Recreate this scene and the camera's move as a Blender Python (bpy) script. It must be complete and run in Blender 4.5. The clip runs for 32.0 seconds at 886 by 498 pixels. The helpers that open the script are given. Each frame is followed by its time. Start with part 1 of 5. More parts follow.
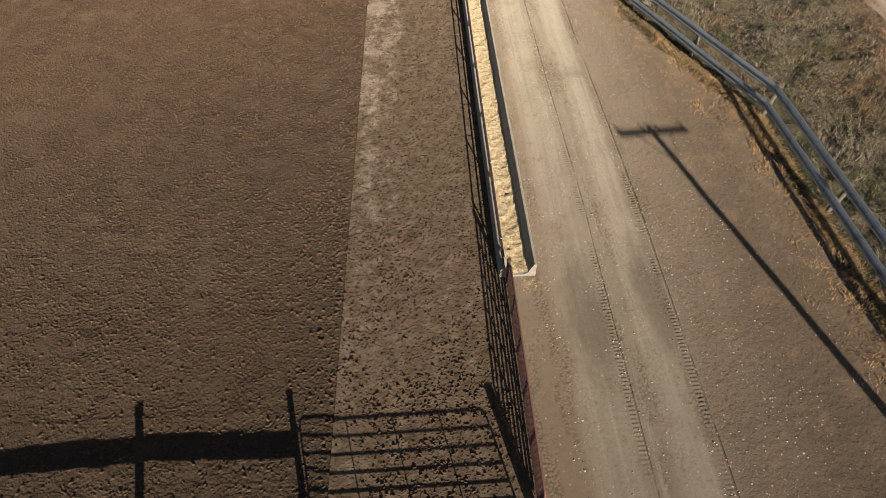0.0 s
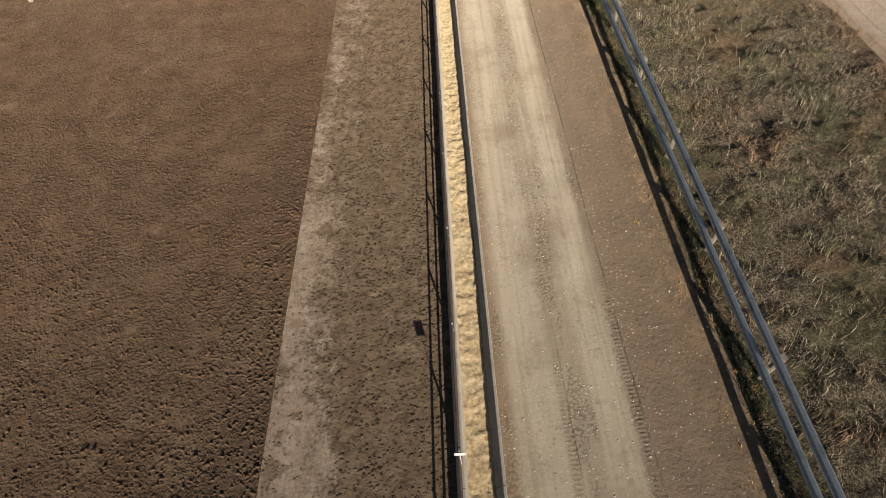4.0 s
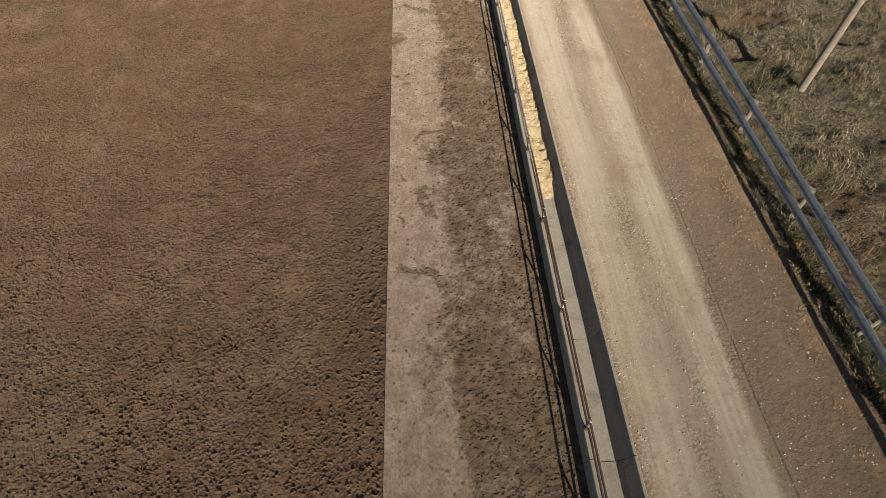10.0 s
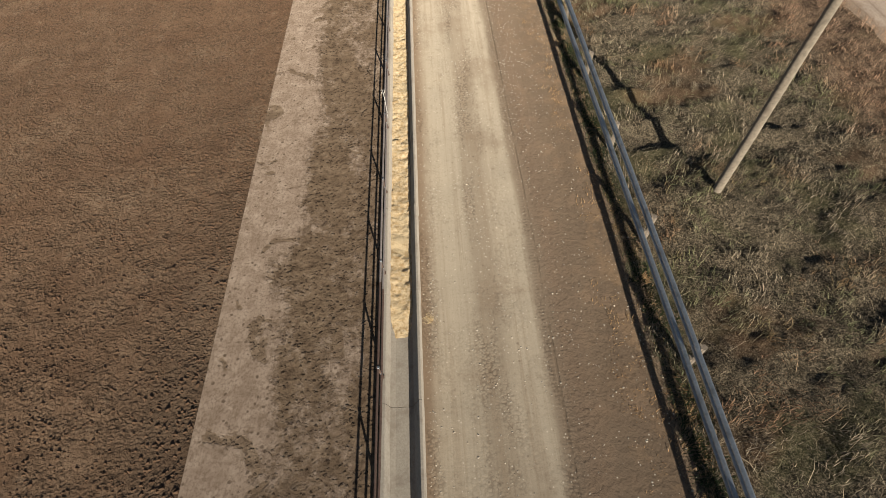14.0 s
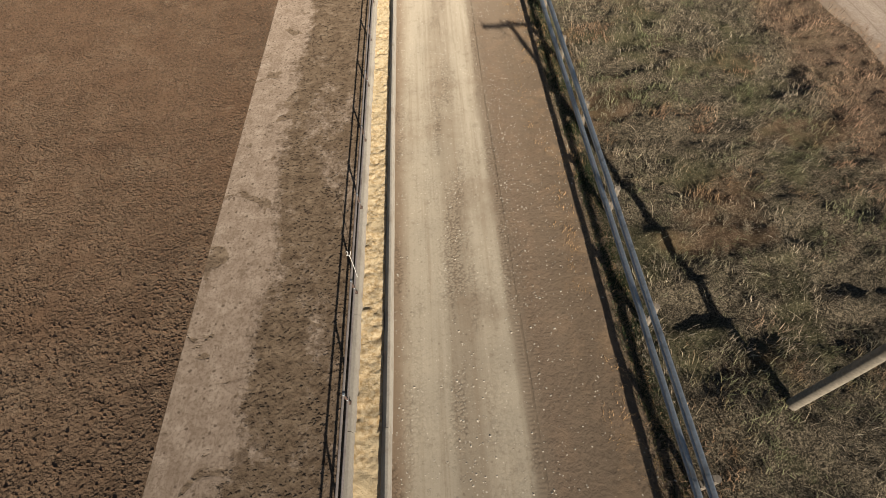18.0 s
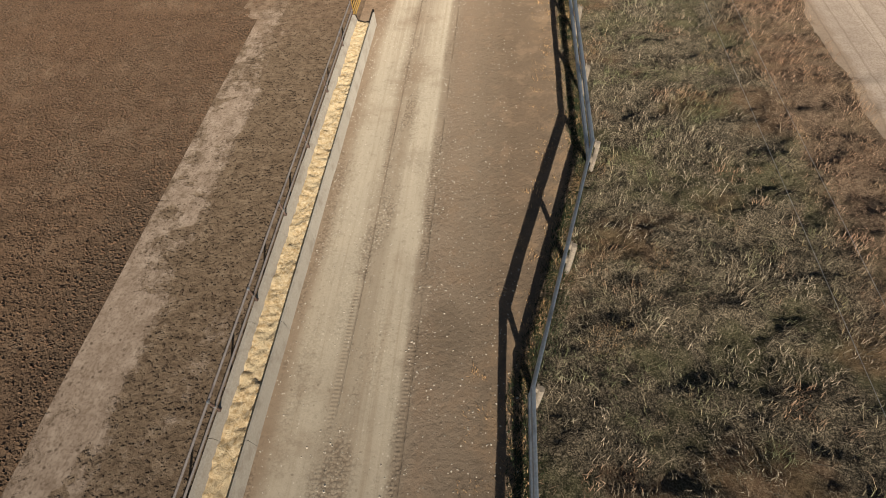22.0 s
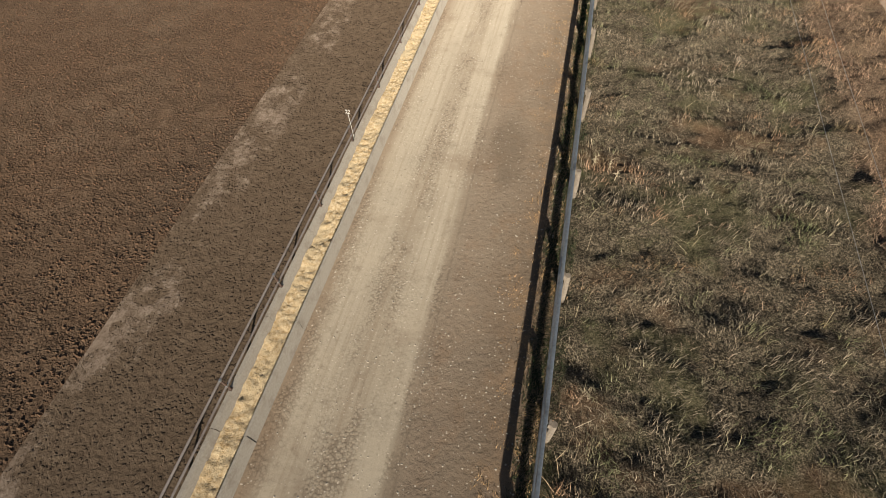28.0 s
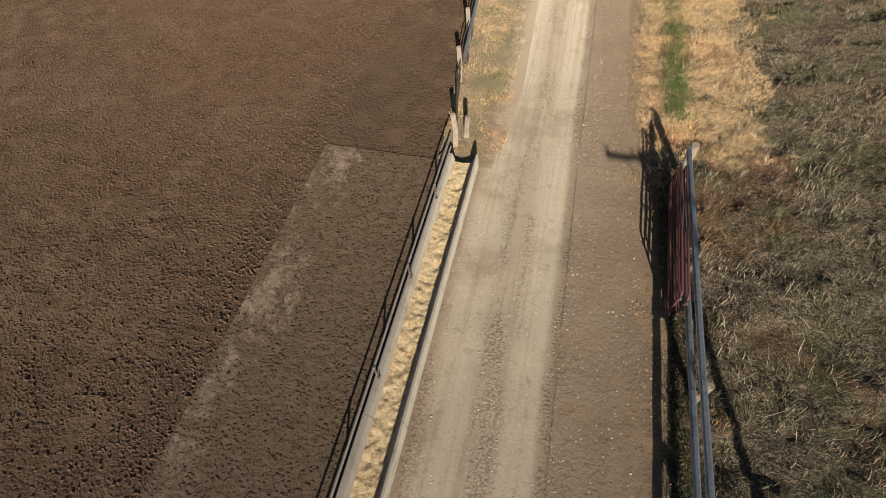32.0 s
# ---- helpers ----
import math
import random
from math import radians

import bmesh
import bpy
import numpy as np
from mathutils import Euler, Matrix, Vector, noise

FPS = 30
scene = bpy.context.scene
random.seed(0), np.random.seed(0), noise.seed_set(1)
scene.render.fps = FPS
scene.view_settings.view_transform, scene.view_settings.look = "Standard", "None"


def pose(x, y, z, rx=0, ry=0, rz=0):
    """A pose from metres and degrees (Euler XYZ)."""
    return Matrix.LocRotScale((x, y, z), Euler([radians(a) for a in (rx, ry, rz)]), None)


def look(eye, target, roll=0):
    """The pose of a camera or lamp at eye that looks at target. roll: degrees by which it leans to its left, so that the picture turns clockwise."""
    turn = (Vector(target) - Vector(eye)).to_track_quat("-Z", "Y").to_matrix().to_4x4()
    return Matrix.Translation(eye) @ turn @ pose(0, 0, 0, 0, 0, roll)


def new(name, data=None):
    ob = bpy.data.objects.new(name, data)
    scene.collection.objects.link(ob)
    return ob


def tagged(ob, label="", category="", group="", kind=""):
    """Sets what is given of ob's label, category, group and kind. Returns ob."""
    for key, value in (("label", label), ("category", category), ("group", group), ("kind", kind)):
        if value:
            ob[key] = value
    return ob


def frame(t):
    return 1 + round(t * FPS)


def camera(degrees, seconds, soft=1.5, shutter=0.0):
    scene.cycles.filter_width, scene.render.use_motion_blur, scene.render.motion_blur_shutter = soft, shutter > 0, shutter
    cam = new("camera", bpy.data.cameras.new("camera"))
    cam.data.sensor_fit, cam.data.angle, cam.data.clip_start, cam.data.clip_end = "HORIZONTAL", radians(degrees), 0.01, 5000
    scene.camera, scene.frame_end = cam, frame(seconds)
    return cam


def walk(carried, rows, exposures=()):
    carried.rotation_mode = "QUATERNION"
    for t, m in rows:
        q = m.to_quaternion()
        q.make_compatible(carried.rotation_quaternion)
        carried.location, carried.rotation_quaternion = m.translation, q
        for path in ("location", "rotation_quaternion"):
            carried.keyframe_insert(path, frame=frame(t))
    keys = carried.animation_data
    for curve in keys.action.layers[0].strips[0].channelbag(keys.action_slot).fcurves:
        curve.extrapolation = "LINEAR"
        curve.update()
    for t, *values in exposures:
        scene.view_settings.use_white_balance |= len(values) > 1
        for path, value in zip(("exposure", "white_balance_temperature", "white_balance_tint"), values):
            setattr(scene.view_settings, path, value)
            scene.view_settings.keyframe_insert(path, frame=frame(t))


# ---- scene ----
cam = camera(84.8, 32.0, 0.6)
PATH = [
    (0, (-2.62, -0.782, 12.84), (-2.642, 0.366, 11.202), -4.6),
    (0.5, (-2.632, 1.986, 12.883), (-2.659, 3.132, 11.244), -4.6),
    (1, (-2.612, 5.293, 12.909), (-2.639, 6.436, 11.268), -4.7),
    (1.5, (-2.525, 9.11, 12.907), (-2.551, 10.249, 11.263), -4.7),
    (2, (-2.357, 13.398, 12.841), (-2.383, 14.534, 11.195), -4.7),
    (2.5, (-2.063, 17.98, 12.796), (-2.096, 19.114, 11.149), -4.6),
    (3, (-1.753, 22.924, 12.76), (-1.789, 24.059, 11.114), -4.6),
    (3.5, (-1.425, 28.151, 12.698), (-1.46, 29.288, 11.052), -4.6),
    (4, (-0.958, 33.341, 12.625), (-0.989, 34.48, 10.981), -4.6),
    (4.5, (-0.519, 38.495, 12.557), (-0.546, 39.635, 10.914), -4.6),
    (5, (-0.274, 43.612, 12.503), (-0.296, 44.753, 10.861), -4.6),
    (5.5, (-0.387, 48.692, 12.475), (-0.408, 49.834, 10.833), -4.6),
    (6, (-1.026, 53.736, 12.484), (-1.048, 54.878, 10.843), -4.7),
    (6.5, (-2.379, 58.331, 12.475), (-2.401, 59.472, 10.832), -4.7),
    (7, (-4.166, 62.315, 12.445), (-4.195, 63.453, 10.801), -4.8),
    (7.5, (-5.754, 65.744, 12.385), (-5.785, 66.881, 10.74), -4.8),
    (8, (-6.753, 68.417, 12.396), (-6.789, 69.554, 10.751), -4.8),
    (8.5, (-7.203, 70.215, 12.407), (-7.24, 71.352, 10.762), -4.8),
    (9, (-6.833, 72.072, 12.457), (-6.867, 73.209, 10.812), -4.8),
    (9.5, (-5.728, 74.195, 12.522), (-5.755, 75.332, 10.877), -4.7),
    (10, (-3.991, 76.678, 12.572), (-4.013, 77.814, 10.926), -4.7),
    (10.5, (-2.151, 79.215, 12.607), (-2.17, 80.35, 10.961), -4.7),
    (11, (-0.857, 80.717, 12.587), (-0.874, 81.852, 10.941), -4.6),
    (11.5, (-0.038, 81.457, 12.572), (-0.055, 82.591, 10.925), -4.6),
    (12, (0.475, 81.676, 12.571), (0.458, 82.81, 10.923), -4.5),
    (12.5, (0.703, 81.546, 12.559), (0.686, 82.68, 10.911), -4.5),
    (13, (0.819, 81.353, 12.547), (0.804, 82.485, 10.898), -4.4),
    (13.5, (0.848, 81.215, 12.533), (0.832, 82.346, 10.884), -4.4),
    (14, (0.842, 81.385, 12.513), (0.827, 82.518, 10.865), -4.5),
    (14.5, (0.827, 81.82, 12.489), (0.814, 82.954, 10.842), -4.5),
    (15, (0.829, 82.473, 12.463), (0.818, 83.608, 10.817), -4.6),
    (15.5, (0.875, 83.298, 12.437), (0.864, 84.435, 10.791), -4.6),
    (16, (0.991, 84.249, 12.414), (0.976, 85.387, 10.77), -4.6),
    (16.5, (1.11, 84.854, 12.387), (1.094, 85.993, 10.743), -4.6),
    (17, (1.247, 85.755, 12.398), (1.231, 86.897, 10.756), -4.5),
    (17.5, (1.412, 86.91, 12.404), (1.397, 88.054, 10.764), -4.5),
    (18, (1.636, 88.209, 12.388), (1.62, 89.352, 10.747), -4.5),
    (18.5, (1.9, 90.084, 12.377), (1.884, 91.226, 10.735), -4.4),
    (19, (2.265, 92.648, 12.379), (2.249, 93.791, 10.738), -4.4),
    (19.5, (2.726, 95.689, 12.358), (2.709, 96.833, 10.718), -4.4),
    (20, (3.311, 99.217, 12.33), (3.29, 100.364, 10.691), -4.4),
    (20.5, (3.938, 102.815, 12.346), (3.915, 103.963, 10.709), -4.4),
    (21, (4.466, 106.553, 12.373), (4.34, 107.695, 10.735), -4.4),
    (21.5, (4.978, 110.221, 12.432), (4.823, 111.358, 10.794), -4.3),
    (22, (5.362, 113.945, 12.505), (5.2, 115.077, 10.864), -4.3),
    (22.5, (5.633, 117.716, 12.541), (5.467, 118.845, 10.899), -4.3),
    (23, (5.881, 121.513, 12.538), (5.711, 122.64, 10.894), -4.3),
    (23.5, (6.091, 125.299, 12.486), (5.917, 126.426, 10.843), -4.4),
    (24, (6.247, 129.067, 12.449), (6.075, 130.198, 10.809), -4.5),
    (24.5, (6.401, 132.871, 12.433), (6.23, 134.005, 10.794), -4.5),
    (25, (6.478, 136.699, 12.436), (6.293, 137.831, 10.798), -4.6),
    (25.5, (6.6, 140.494, 12.444), (6.416, 141.628, 10.806), -4.6),
    (26, (6.611, 144.285, 12.444), (6.399, 145.413, 10.807), -4.6),
    (26.5, (6.525, 148.071, 12.441), (6.269, 149.19, 10.804), -4.6),
    (27, (6.351, 151.852, 12.441), (6.051, 152.961, 10.804), -4.6),
    (27.5, (6.103, 155.629, 12.45), (5.77, 156.729, 10.813), -4.6),
    (28, (5.791, 159.4, 12.477), (5.452, 160.5, 10.841), -4.6),
    (28.5, (5.469, 163.224, 12.516), (5.127, 164.323, 10.881), -4.6),
    (29, (5.105, 167.067, 12.562), (4.761, 168.167, 10.927), -4.6),
    (29.5, (4.726, 170.959, 12.556), (4.375, 172.055, 10.921), -4.5),
    (30, (4.14, 174.638, 12.579), (3.795, 175.735, 10.942), -4.5),
    (30.5, (3.61, 178.479, 12.605), (3.27, 179.576, 10.967), -4.5),
    (31, (3.111, 182.242, 12.635), (2.772, 183.337, 10.996), -4.5),
    (31.5, (2.632, 185.958, 12.675), (2.293, 187.05, 11.034), -4.6),
    (32, (2.212, 189.537, 12.731), (1.873, 190.625, 11.087), -4.6),
]
walk(cam, [(t, look(eye, target, roll)) for t, eye, target, roll in PATH])
SKY, SUN = 0.036, 5.0
scene.view_settings.exposure = 0.16

# ---- light ----
SUN_DIR = Vector((-0.25, 0.968, -0.433)).normalized()      # the way the sunlight travels
world = bpy.data.worlds.new("world")
scene.world = world
world.use_nodes = True
wn = world.node_tree.nodes
sky = wn.new("ShaderNodeTexSky")
sky.sky_type, sky.sun_disc = "NISHITA", False
sky.sun_elevation = math.asin(-SUN_DIR.z)
sky.sun_rotation = math.atan2(-SUN_DIR.x, -SUN_DIR.y)
world.node_tree.links.new(sky.outputs[0], wn["Background"].inputs[0])
wn["Background"].inputs[1].default_value = SKY
lamp = bpy.data.lights.new("sun", "SUN")
lamp.energy, lamp.angle, lamp.color = SUN, radians(0.55), (1.0, 0.915, 0.785)
sun = new("sun", lamp)
sun.matrix_world = look((0, 0, 60), Vector((0, 0, 60)) + SUN_DIR)


# ---- the plan ----
BUNKS = ((7.0, 135.1), (148.6, 201.8))                       # the two runs of feed bunk along the road
FENCE = ((10.6, -16.0), (9.75, 4.0), (9.62, 13.5), (6.72, 21.4), (6.72, 117.9), (8.85, 126.2), (9.02, 150.8), (6.85, 158.8), (6.80, 202.6))
CROSS = (0.1, 59.85, 142.4)                                   # the fences between the pens
POLES = ((9.85, -4.5), (9.70, 91.4), (10.15, 185.7))
APRON = -5.9                                                  # the pen-side edge of the concrete
FAR_ROAD = ((-16, 17.5), (45, 17.1), (68, 15.9), (80, 16.8), (98, 19.2), (130, 19.0), (160, 19.4), (225, 18.8))


# ---- materials ----
class Mat:
    """A node material; its methods return sockets."""

    def __init__(self, name, rough=0.9, metal=0.0, spec=0.3):
        self.m = bpy.data.materials.new(name)
        self.m.use_nodes = True
        self.t = self.m.node_tree
        self.b = self.t.nodes["Principled BSDF"]
        self.b.inputs["Roughness"].default_value = rough
        self.b.inputs["Metallic"].default_value = metal
        self.b.inputs["Specular IOR Level"].default_value = spec
        self.b.inputs["Diffuse Roughness"].default_value = 1.0 if rough > 0.8 else 0.3
        self.pos = self.t.nodes.new("ShaderNodeNewGeometry").outputs["Position"]
        self.bumps = None

    def link(self, a, b):
        if hasattr(a, "is_linked"):
            self.t.links.new(a, b)
        else:
            b.default_value = a

    def math(self, op, a, b=0.0, clamp=False):
        n = self.t.nodes.new("ShaderNodeMath")
        n.operation, n.use_clamp = op, clamp
        self.link(a, n.inputs[0])
        self.link(b, n.inputs[1])
        return n.outputs[0]

    def axis(self, i):
        n = self.t.nodes.new("ShaderNodeSeparateXYZ")
        self.t.links.new(self.pos, n.inputs[0])
        return n.outputs[i]

    def scaled(self, sx, sy, sz=1.0):
        n = self.t.nodes.new("ShaderNodeVectorMath")
        n.operation = "MULTIPLY"
        self.t.links.new(self.pos, n.inputs[0])
        n.inputs[1].default_value = (sx, sy, sz)
        return n.outputs[0]

    def noise(self, scale, detail=4.0, rough=0.6, vec=None, distort=0.0):
        n = self.t.nodes.new("ShaderNodeTexNoise")
        n.inputs["Scale"].default_value, n.inputs["Detail"].default_value = scale, detail
        n.inputs["Roughness"].default_value, n.inputs["Distortion"].default_value = rough, distort
        self.t.links.new(vec or self.pos, n.inputs["Vector"])
        return n.outputs[0]

    def voronoi(self, scale, vec=None, out="Distance", rand=1.0):
        n = self.t.nodes.new("ShaderNodeTexVoronoi")
        n.inputs["Scale"].default_value, n.inputs["Randomness"].default_value = scale, rand
        self.t.links.new(vec or self.pos, n.inputs["Vector"])
        return n.outputs[out]

    def crumbs(self, scale, wander=0.05):
        """Distance from the middle of the nearest crumb, with crooked outlines."""
        n = self.t.nodes.new("ShaderNodeTexNoise")
        n.inputs["Scale"].default_value, n.inputs["Detail"].default_value = scale * 0.8, 2.0
        self.t.links.new(self.pos, n.inputs["Vector"])
        k = self.t.nodes.new("ShaderNodeVectorMath")
        k.operation = "MULTIPLY_ADD"
        self.t.links.new(n.outputs["Color"], k.inputs[0])
        k.inputs[1].default_value = (wander, wander, 0.0)
        self.t.links.new(self.pos, k.inputs[2])
        return self.voronoi(scale, k.outputs[0])

    def ramp(self, fac, stops, mode="LINEAR"):
        n = self.t.nodes.new("ShaderNodeValToRGB")
        n.color_ramp.interpolation = mode
        e = n.color_ramp.elements
        while len(e) < len(stops):
            e.new(0.5)
        for k, (p, c) in zip(e, stops):
            k.position = p
            k.color = (*c, 1) if isinstance(c, tuple) else (c, c, c, 1)
        self.link(fac, n.inputs[0])
        return n.outputs[0]

    def mix(self, fac, a, b, mode="MIX"):
        n = self.t.nodes.new("ShaderNodeMix")
        n.data_type, n.blend_type = "RGBA", mode
        self.link(fac, n.inputs[0])
        for v, s in ((a, n.inputs[6]), (b, n.inputs[7])):
            self.link((*v, 1) if isinstance(v, tuple) else v, s)
        return n.outputs[2]

    def step(self, v, lo, hi):
        n = self.t.nodes.new("ShaderNodeMapRange")
        n.interpolation_type = "SMOOTHSTEP"
        self.link(v, n.inputs[0])
        n.inputs[1].default_value, n.inputs[2].default_value = lo, hi
        return n.outputs[0]

    def island(self):
        return self.t.nodes["Geometry"].outputs["Random Per Island"]

    def random(self):
        return self.t.nodes.new("ShaderNodeObjectInfo").outputs["Random"]

    def bump(self, height, depth, strength=1.0):
        n = self.t.nodes.new("ShaderNodeBump")
        n.inputs["Strength"].default_value, n.inputs["Distance"].default_value = strength, depth
        self.link(height, n.inputs["Height"])
        if self.bumps:
            self.t.links.new(self.bumps, n.inputs["Normal"])
        self.bumps = n.outputs[0]
        self.t.links.new(self.bumps, self.b.inputs["Normal"])

    def color(self, c):
        self.link(c, self.b.inputs["Base Color"])
        return self


def plain(name, base, vary=0.25, rough=0.6, metal=0.0, grain=30.0, dirt=None, spec=0.4):
    """A painted, metal or wooden surface with fine grain, larger stains and some dirt."""
    m = Mat(name, rough, metal, spec)
    g = m.noise(grain, 5)
    s = m.noise(1.7, 3)
    dark = tuple(v * (1 - vary) for v in base)
    light = tuple(min(1.0, v * (1 + vary)) for v in base)
    c = m.ramp(g, [(0.3, dark), (0.7, light)])
    c = m.mix(m.step(s, 0.5, 0.75), c, dirt or dark)
    c = m.mix(m.math("MULTIPLY", m.random(), 0.25), c, dark)
    m.color(c)
    m.bump(g, 0.003)
    return m.m


def pen_material():
    """Trodden dirt and manure: clod gaps coloured dark where it is churned, tan with dust where it is dry."""
    m = Mat("pen_dirt", 0.95, spec=0.1)
    big = m.noise(0.09, 4, 0.6)
    mid = m.noise(0.8, 5, 0.65)
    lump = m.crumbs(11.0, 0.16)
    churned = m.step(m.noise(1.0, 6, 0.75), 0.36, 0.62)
    c = m.ramp(mid, [(0.30, (0.116, 0.072, 0.045)), (0.50, (0.168, 0.106, 0.067)), (0.70, (0.232, 0.154, 0.100))])
    c = m.mix(m.math("MULTIPLY", m.step(big, 0.42, 0.62), 0.6), c, (0.185, 0.108, 0.065))
    c = m.mix(m.math("MULTIPLY", m.step(m.noise(0.21, 5, 0.65), 0.52, 0.66), 0.45), c, (0.255, 0.180, 0.121))
    c = m.mix(m.math("MULTIPLY", m.step(m.noise(1.3, 6, 0.7, m.scaled(1.4, 0.8)), 0.56, 0.70), 0.5), c, (0.325, 0.238, 0.165))
    # paler midway: dust, plus the glow opposite the sun put into the colour
    pale_share = m.ramp(m.math("MULTIPLY", m.axis(1), 1 / 210), [(0.26, 0.0), (0.36, 0.30), (0.50, 0.25), (0.60, 0.0)])
    c = m.mix(m.math("MULTIPLY", pale_share, m.step(m.noise(0.5, 5, 0.7), 0.36, 0.6)), c, (0.30, 0.212, 0.139))
    # damper and darker towards both ends
    damp = m.ramp(m.math("MULTIPLY", m.axis(1), 1 / 210), [(0.0, 0.80), (0.06, 0.65), (0.10, 0.45), (0.22, 0.25), (0.35, 0.05), (0.52, 0.12), (0.66, 0.24), (0.85, 0.42), (0.93, 0.40), (1.0, 0.28)])
    c = m.mix(damp, c, (0.088, 0.066, 0.045))
    # trodden dung and the clods' shade, both coloured in as dark specks
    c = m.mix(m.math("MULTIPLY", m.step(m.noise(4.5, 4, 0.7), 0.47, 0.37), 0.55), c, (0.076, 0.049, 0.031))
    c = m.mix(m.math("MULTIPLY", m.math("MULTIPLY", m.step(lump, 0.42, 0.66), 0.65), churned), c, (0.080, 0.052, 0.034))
    # wet and churned along the edge of the concrete
    wet = m.math("MULTIPLY", m.step(m.math("ADD", m.axis(0), m.math("MULTIPLY", m.noise(0.8, 5, 0.7), 1.6)), -7.3, -5.9), m.step(m.noise(0.11, 3), 0.44, 0.58))
    c = m.mix(m.math("MULTIPLY", wet, 0.5), c, (0.100, 0.070, 0.048))
    m.color(c)
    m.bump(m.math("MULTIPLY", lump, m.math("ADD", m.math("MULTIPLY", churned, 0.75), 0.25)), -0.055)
    m.bump(m.noise(6.0, 4, 0.7), 0.05)
    return m.m


def apron_material():
    """Old concrete, scraped bare in places, manure caked on the rest and thickest beside the bunk."""
    m = Mat("apron_concrete", 0.9, spec=0.15)
    x, y = m.axis(0), m.axis(1)
    n1 = m.noise(0.45, 7, 0.65, m.scaled(1.3, 0.7))
    n2 = m.noise(2.0, 7, 0.72)
    fine = m.noise(12.0, 6, 0.75)
    worn = m.ramp(m.math("MULTIPLY", y, 1 / 210), [(0.0, 0.10), (0.10, 0.22), (0.19, 0.45), (0.235, 0.10), (0.283, 0.08), (0.295, 0.76), (0.50, 0.84), (0.60, 0.50), (0.64, 0.26), (0.71, 0.12), (0.80, 0.14), (1.0, 0.10)])
    bare = m.ramp(n2, [(0.3, (0.250, 0.184, 0.134)), (0.5, (0.345, 0.265, 0.202)), (0.7, (0.47, 0.378, 0.298))])
    bare = m.mix(m.math("MULTIPLY", m.step(m.noise(2.5, 5, 0.65, m.scaled(5.0, 0.5)), 0.5, 0.68), 0.6), bare, (0.255, 0.195, 0.14))
    bare = m.mix(m.math("MULTIPLY", m.step(fine, 0.53, 0.38), 0.6), bare, (0.165, 0.115, 0.079))
    bare = m.mix(m.math("MULTIPLY", m.step(m.noise(3.4, 6, 0.75, m.scaled(1.0, 0.7)), 0.50, 0.66), 0.5), bare, (0.205, 0.146, 0.101))
    bare = m.mix(m.math("MULTIPLY", m.math("MULTIPLY", m.step(m.crumbs(4.5, 0.12), 0.24, 0.15), m.step(n2, 0.40, 0.50)), 0.75), bare, (0.10, 0.068, 0.046))
    cake = m.ramp(n2, [(0.3, (0.122, 0.084, 0.054)), (0.52, (0.188, 0.133, 0.087)), (0.72, (0.275, 0.203, 0.138))])
    crumb = m.crumbs(8.0, 0.12)
    lumpy = m.step(m.noise(1.3, 6, 0.75), 0.40, 0.66)
    size = m.math("SUBTRACT", crumb, m.math("ADD", m.math("MULTIPLY", lumpy, 0.28), 0.06))
    # dark dots on the caked manure: small clod shadows put into the colour
    cake = m.mix(m.math("MULTIPLY", m.step(size, 0.14, 0.02), 0.5), cake, (0.080, 0.054, 0.036))
    cake = m.mix(m.math("MULTIPLY", m.step(m.noise(4.0, 3, 0.6), 0.46, 0.34), 0.5), cake, (0.08, 0.052, 0.033))
    # bare streaks also show close to the bunk
    across = m.ramp(m.math("MULTIPLY", m.math("ADD", x, 6.0), 0.2), [(0.0, 0.74), (0.12, 0.76), (0.34, 0.58), (0.46, 0.16), (0.80, 0.24), (0.92, 0.16), (1.0, 0.05)])
    k = m.math("ADD", m.math("MULTIPLY", across, 0.9), m.math("MULTIPLY", worn, 0.55))
    k = m.math("ADD", k, m.math("MULTIPLY", m.math("SUBTRACT", n1, 0.5), 1.5))
    k = m.math("ADD", k, m.math("MULTIPLY", m.math("SUBTRACT", m.noise(7.0, 5, 0.75), 0.5), 0.7))
    k = m.math("ADD", k, m.math("MULTIPLY", m.math("SUBTRACT", n2, 0.5), 0.7))
    b = m.step(k, 0.60, 0.95)
    pats = m.step(m.noise(0.8, 4, 0.55, None, 0.6), 0.59, 0.64)
    b = m.math("MULTIPLY", b, m.math("SUBTRACT", 1.0, m.math("MULTIPLY", pats, 0.85)))
    damp = m.ramp(m.math("MULTIPLY", y, 1 / 210), [(0.0, 0.25), (0.10, 0.2), (0.2, 0.0), (0.6, 0.0), (0.68, 0.35), (0.75, 0.58), (1.0, 0.58)])
    c = m.mix(m.math("MULTIPLY", damp, m.math("SUBTRACT", 1.0, m.math("MULTIPLY", b, 0.6))), m.mix(b, cake, bare), (0.112, 0.079, 0.053))
    yard = m.step(m.math("ADD", m.math("ABSOLUTE", m.math("SUBTRACT", y, 142.2)), m.math("MULTIPLY", m.math("SUBTRACT", m.noise(0.8, 6, 0.72), 0.5), 7.0)), 9.5, 5.5)
    yard = m.math("MULTIPLY", yard, m.step(m.noise(0.5, 6, 0.7, m.scaled(1.0, 0.8)), 0.66, 0.52))
    c = m.mix(m.math("MULTIPLY", yard, 0.8), c, m.ramp(n2, [(0.32, (0.112, 0.074, 0.048)), (0.5, (0.172, 0.115, 0.075)), (0.66, (0.250, 0.175, 0.117))]))
    heap = m.step(m.math("ADD", y, m.math("MULTIPLY", m.math("SUBTRACT", m.noise(0.9, 6, 0.72), 0.5), 9.0)), 10.5, 7.0)
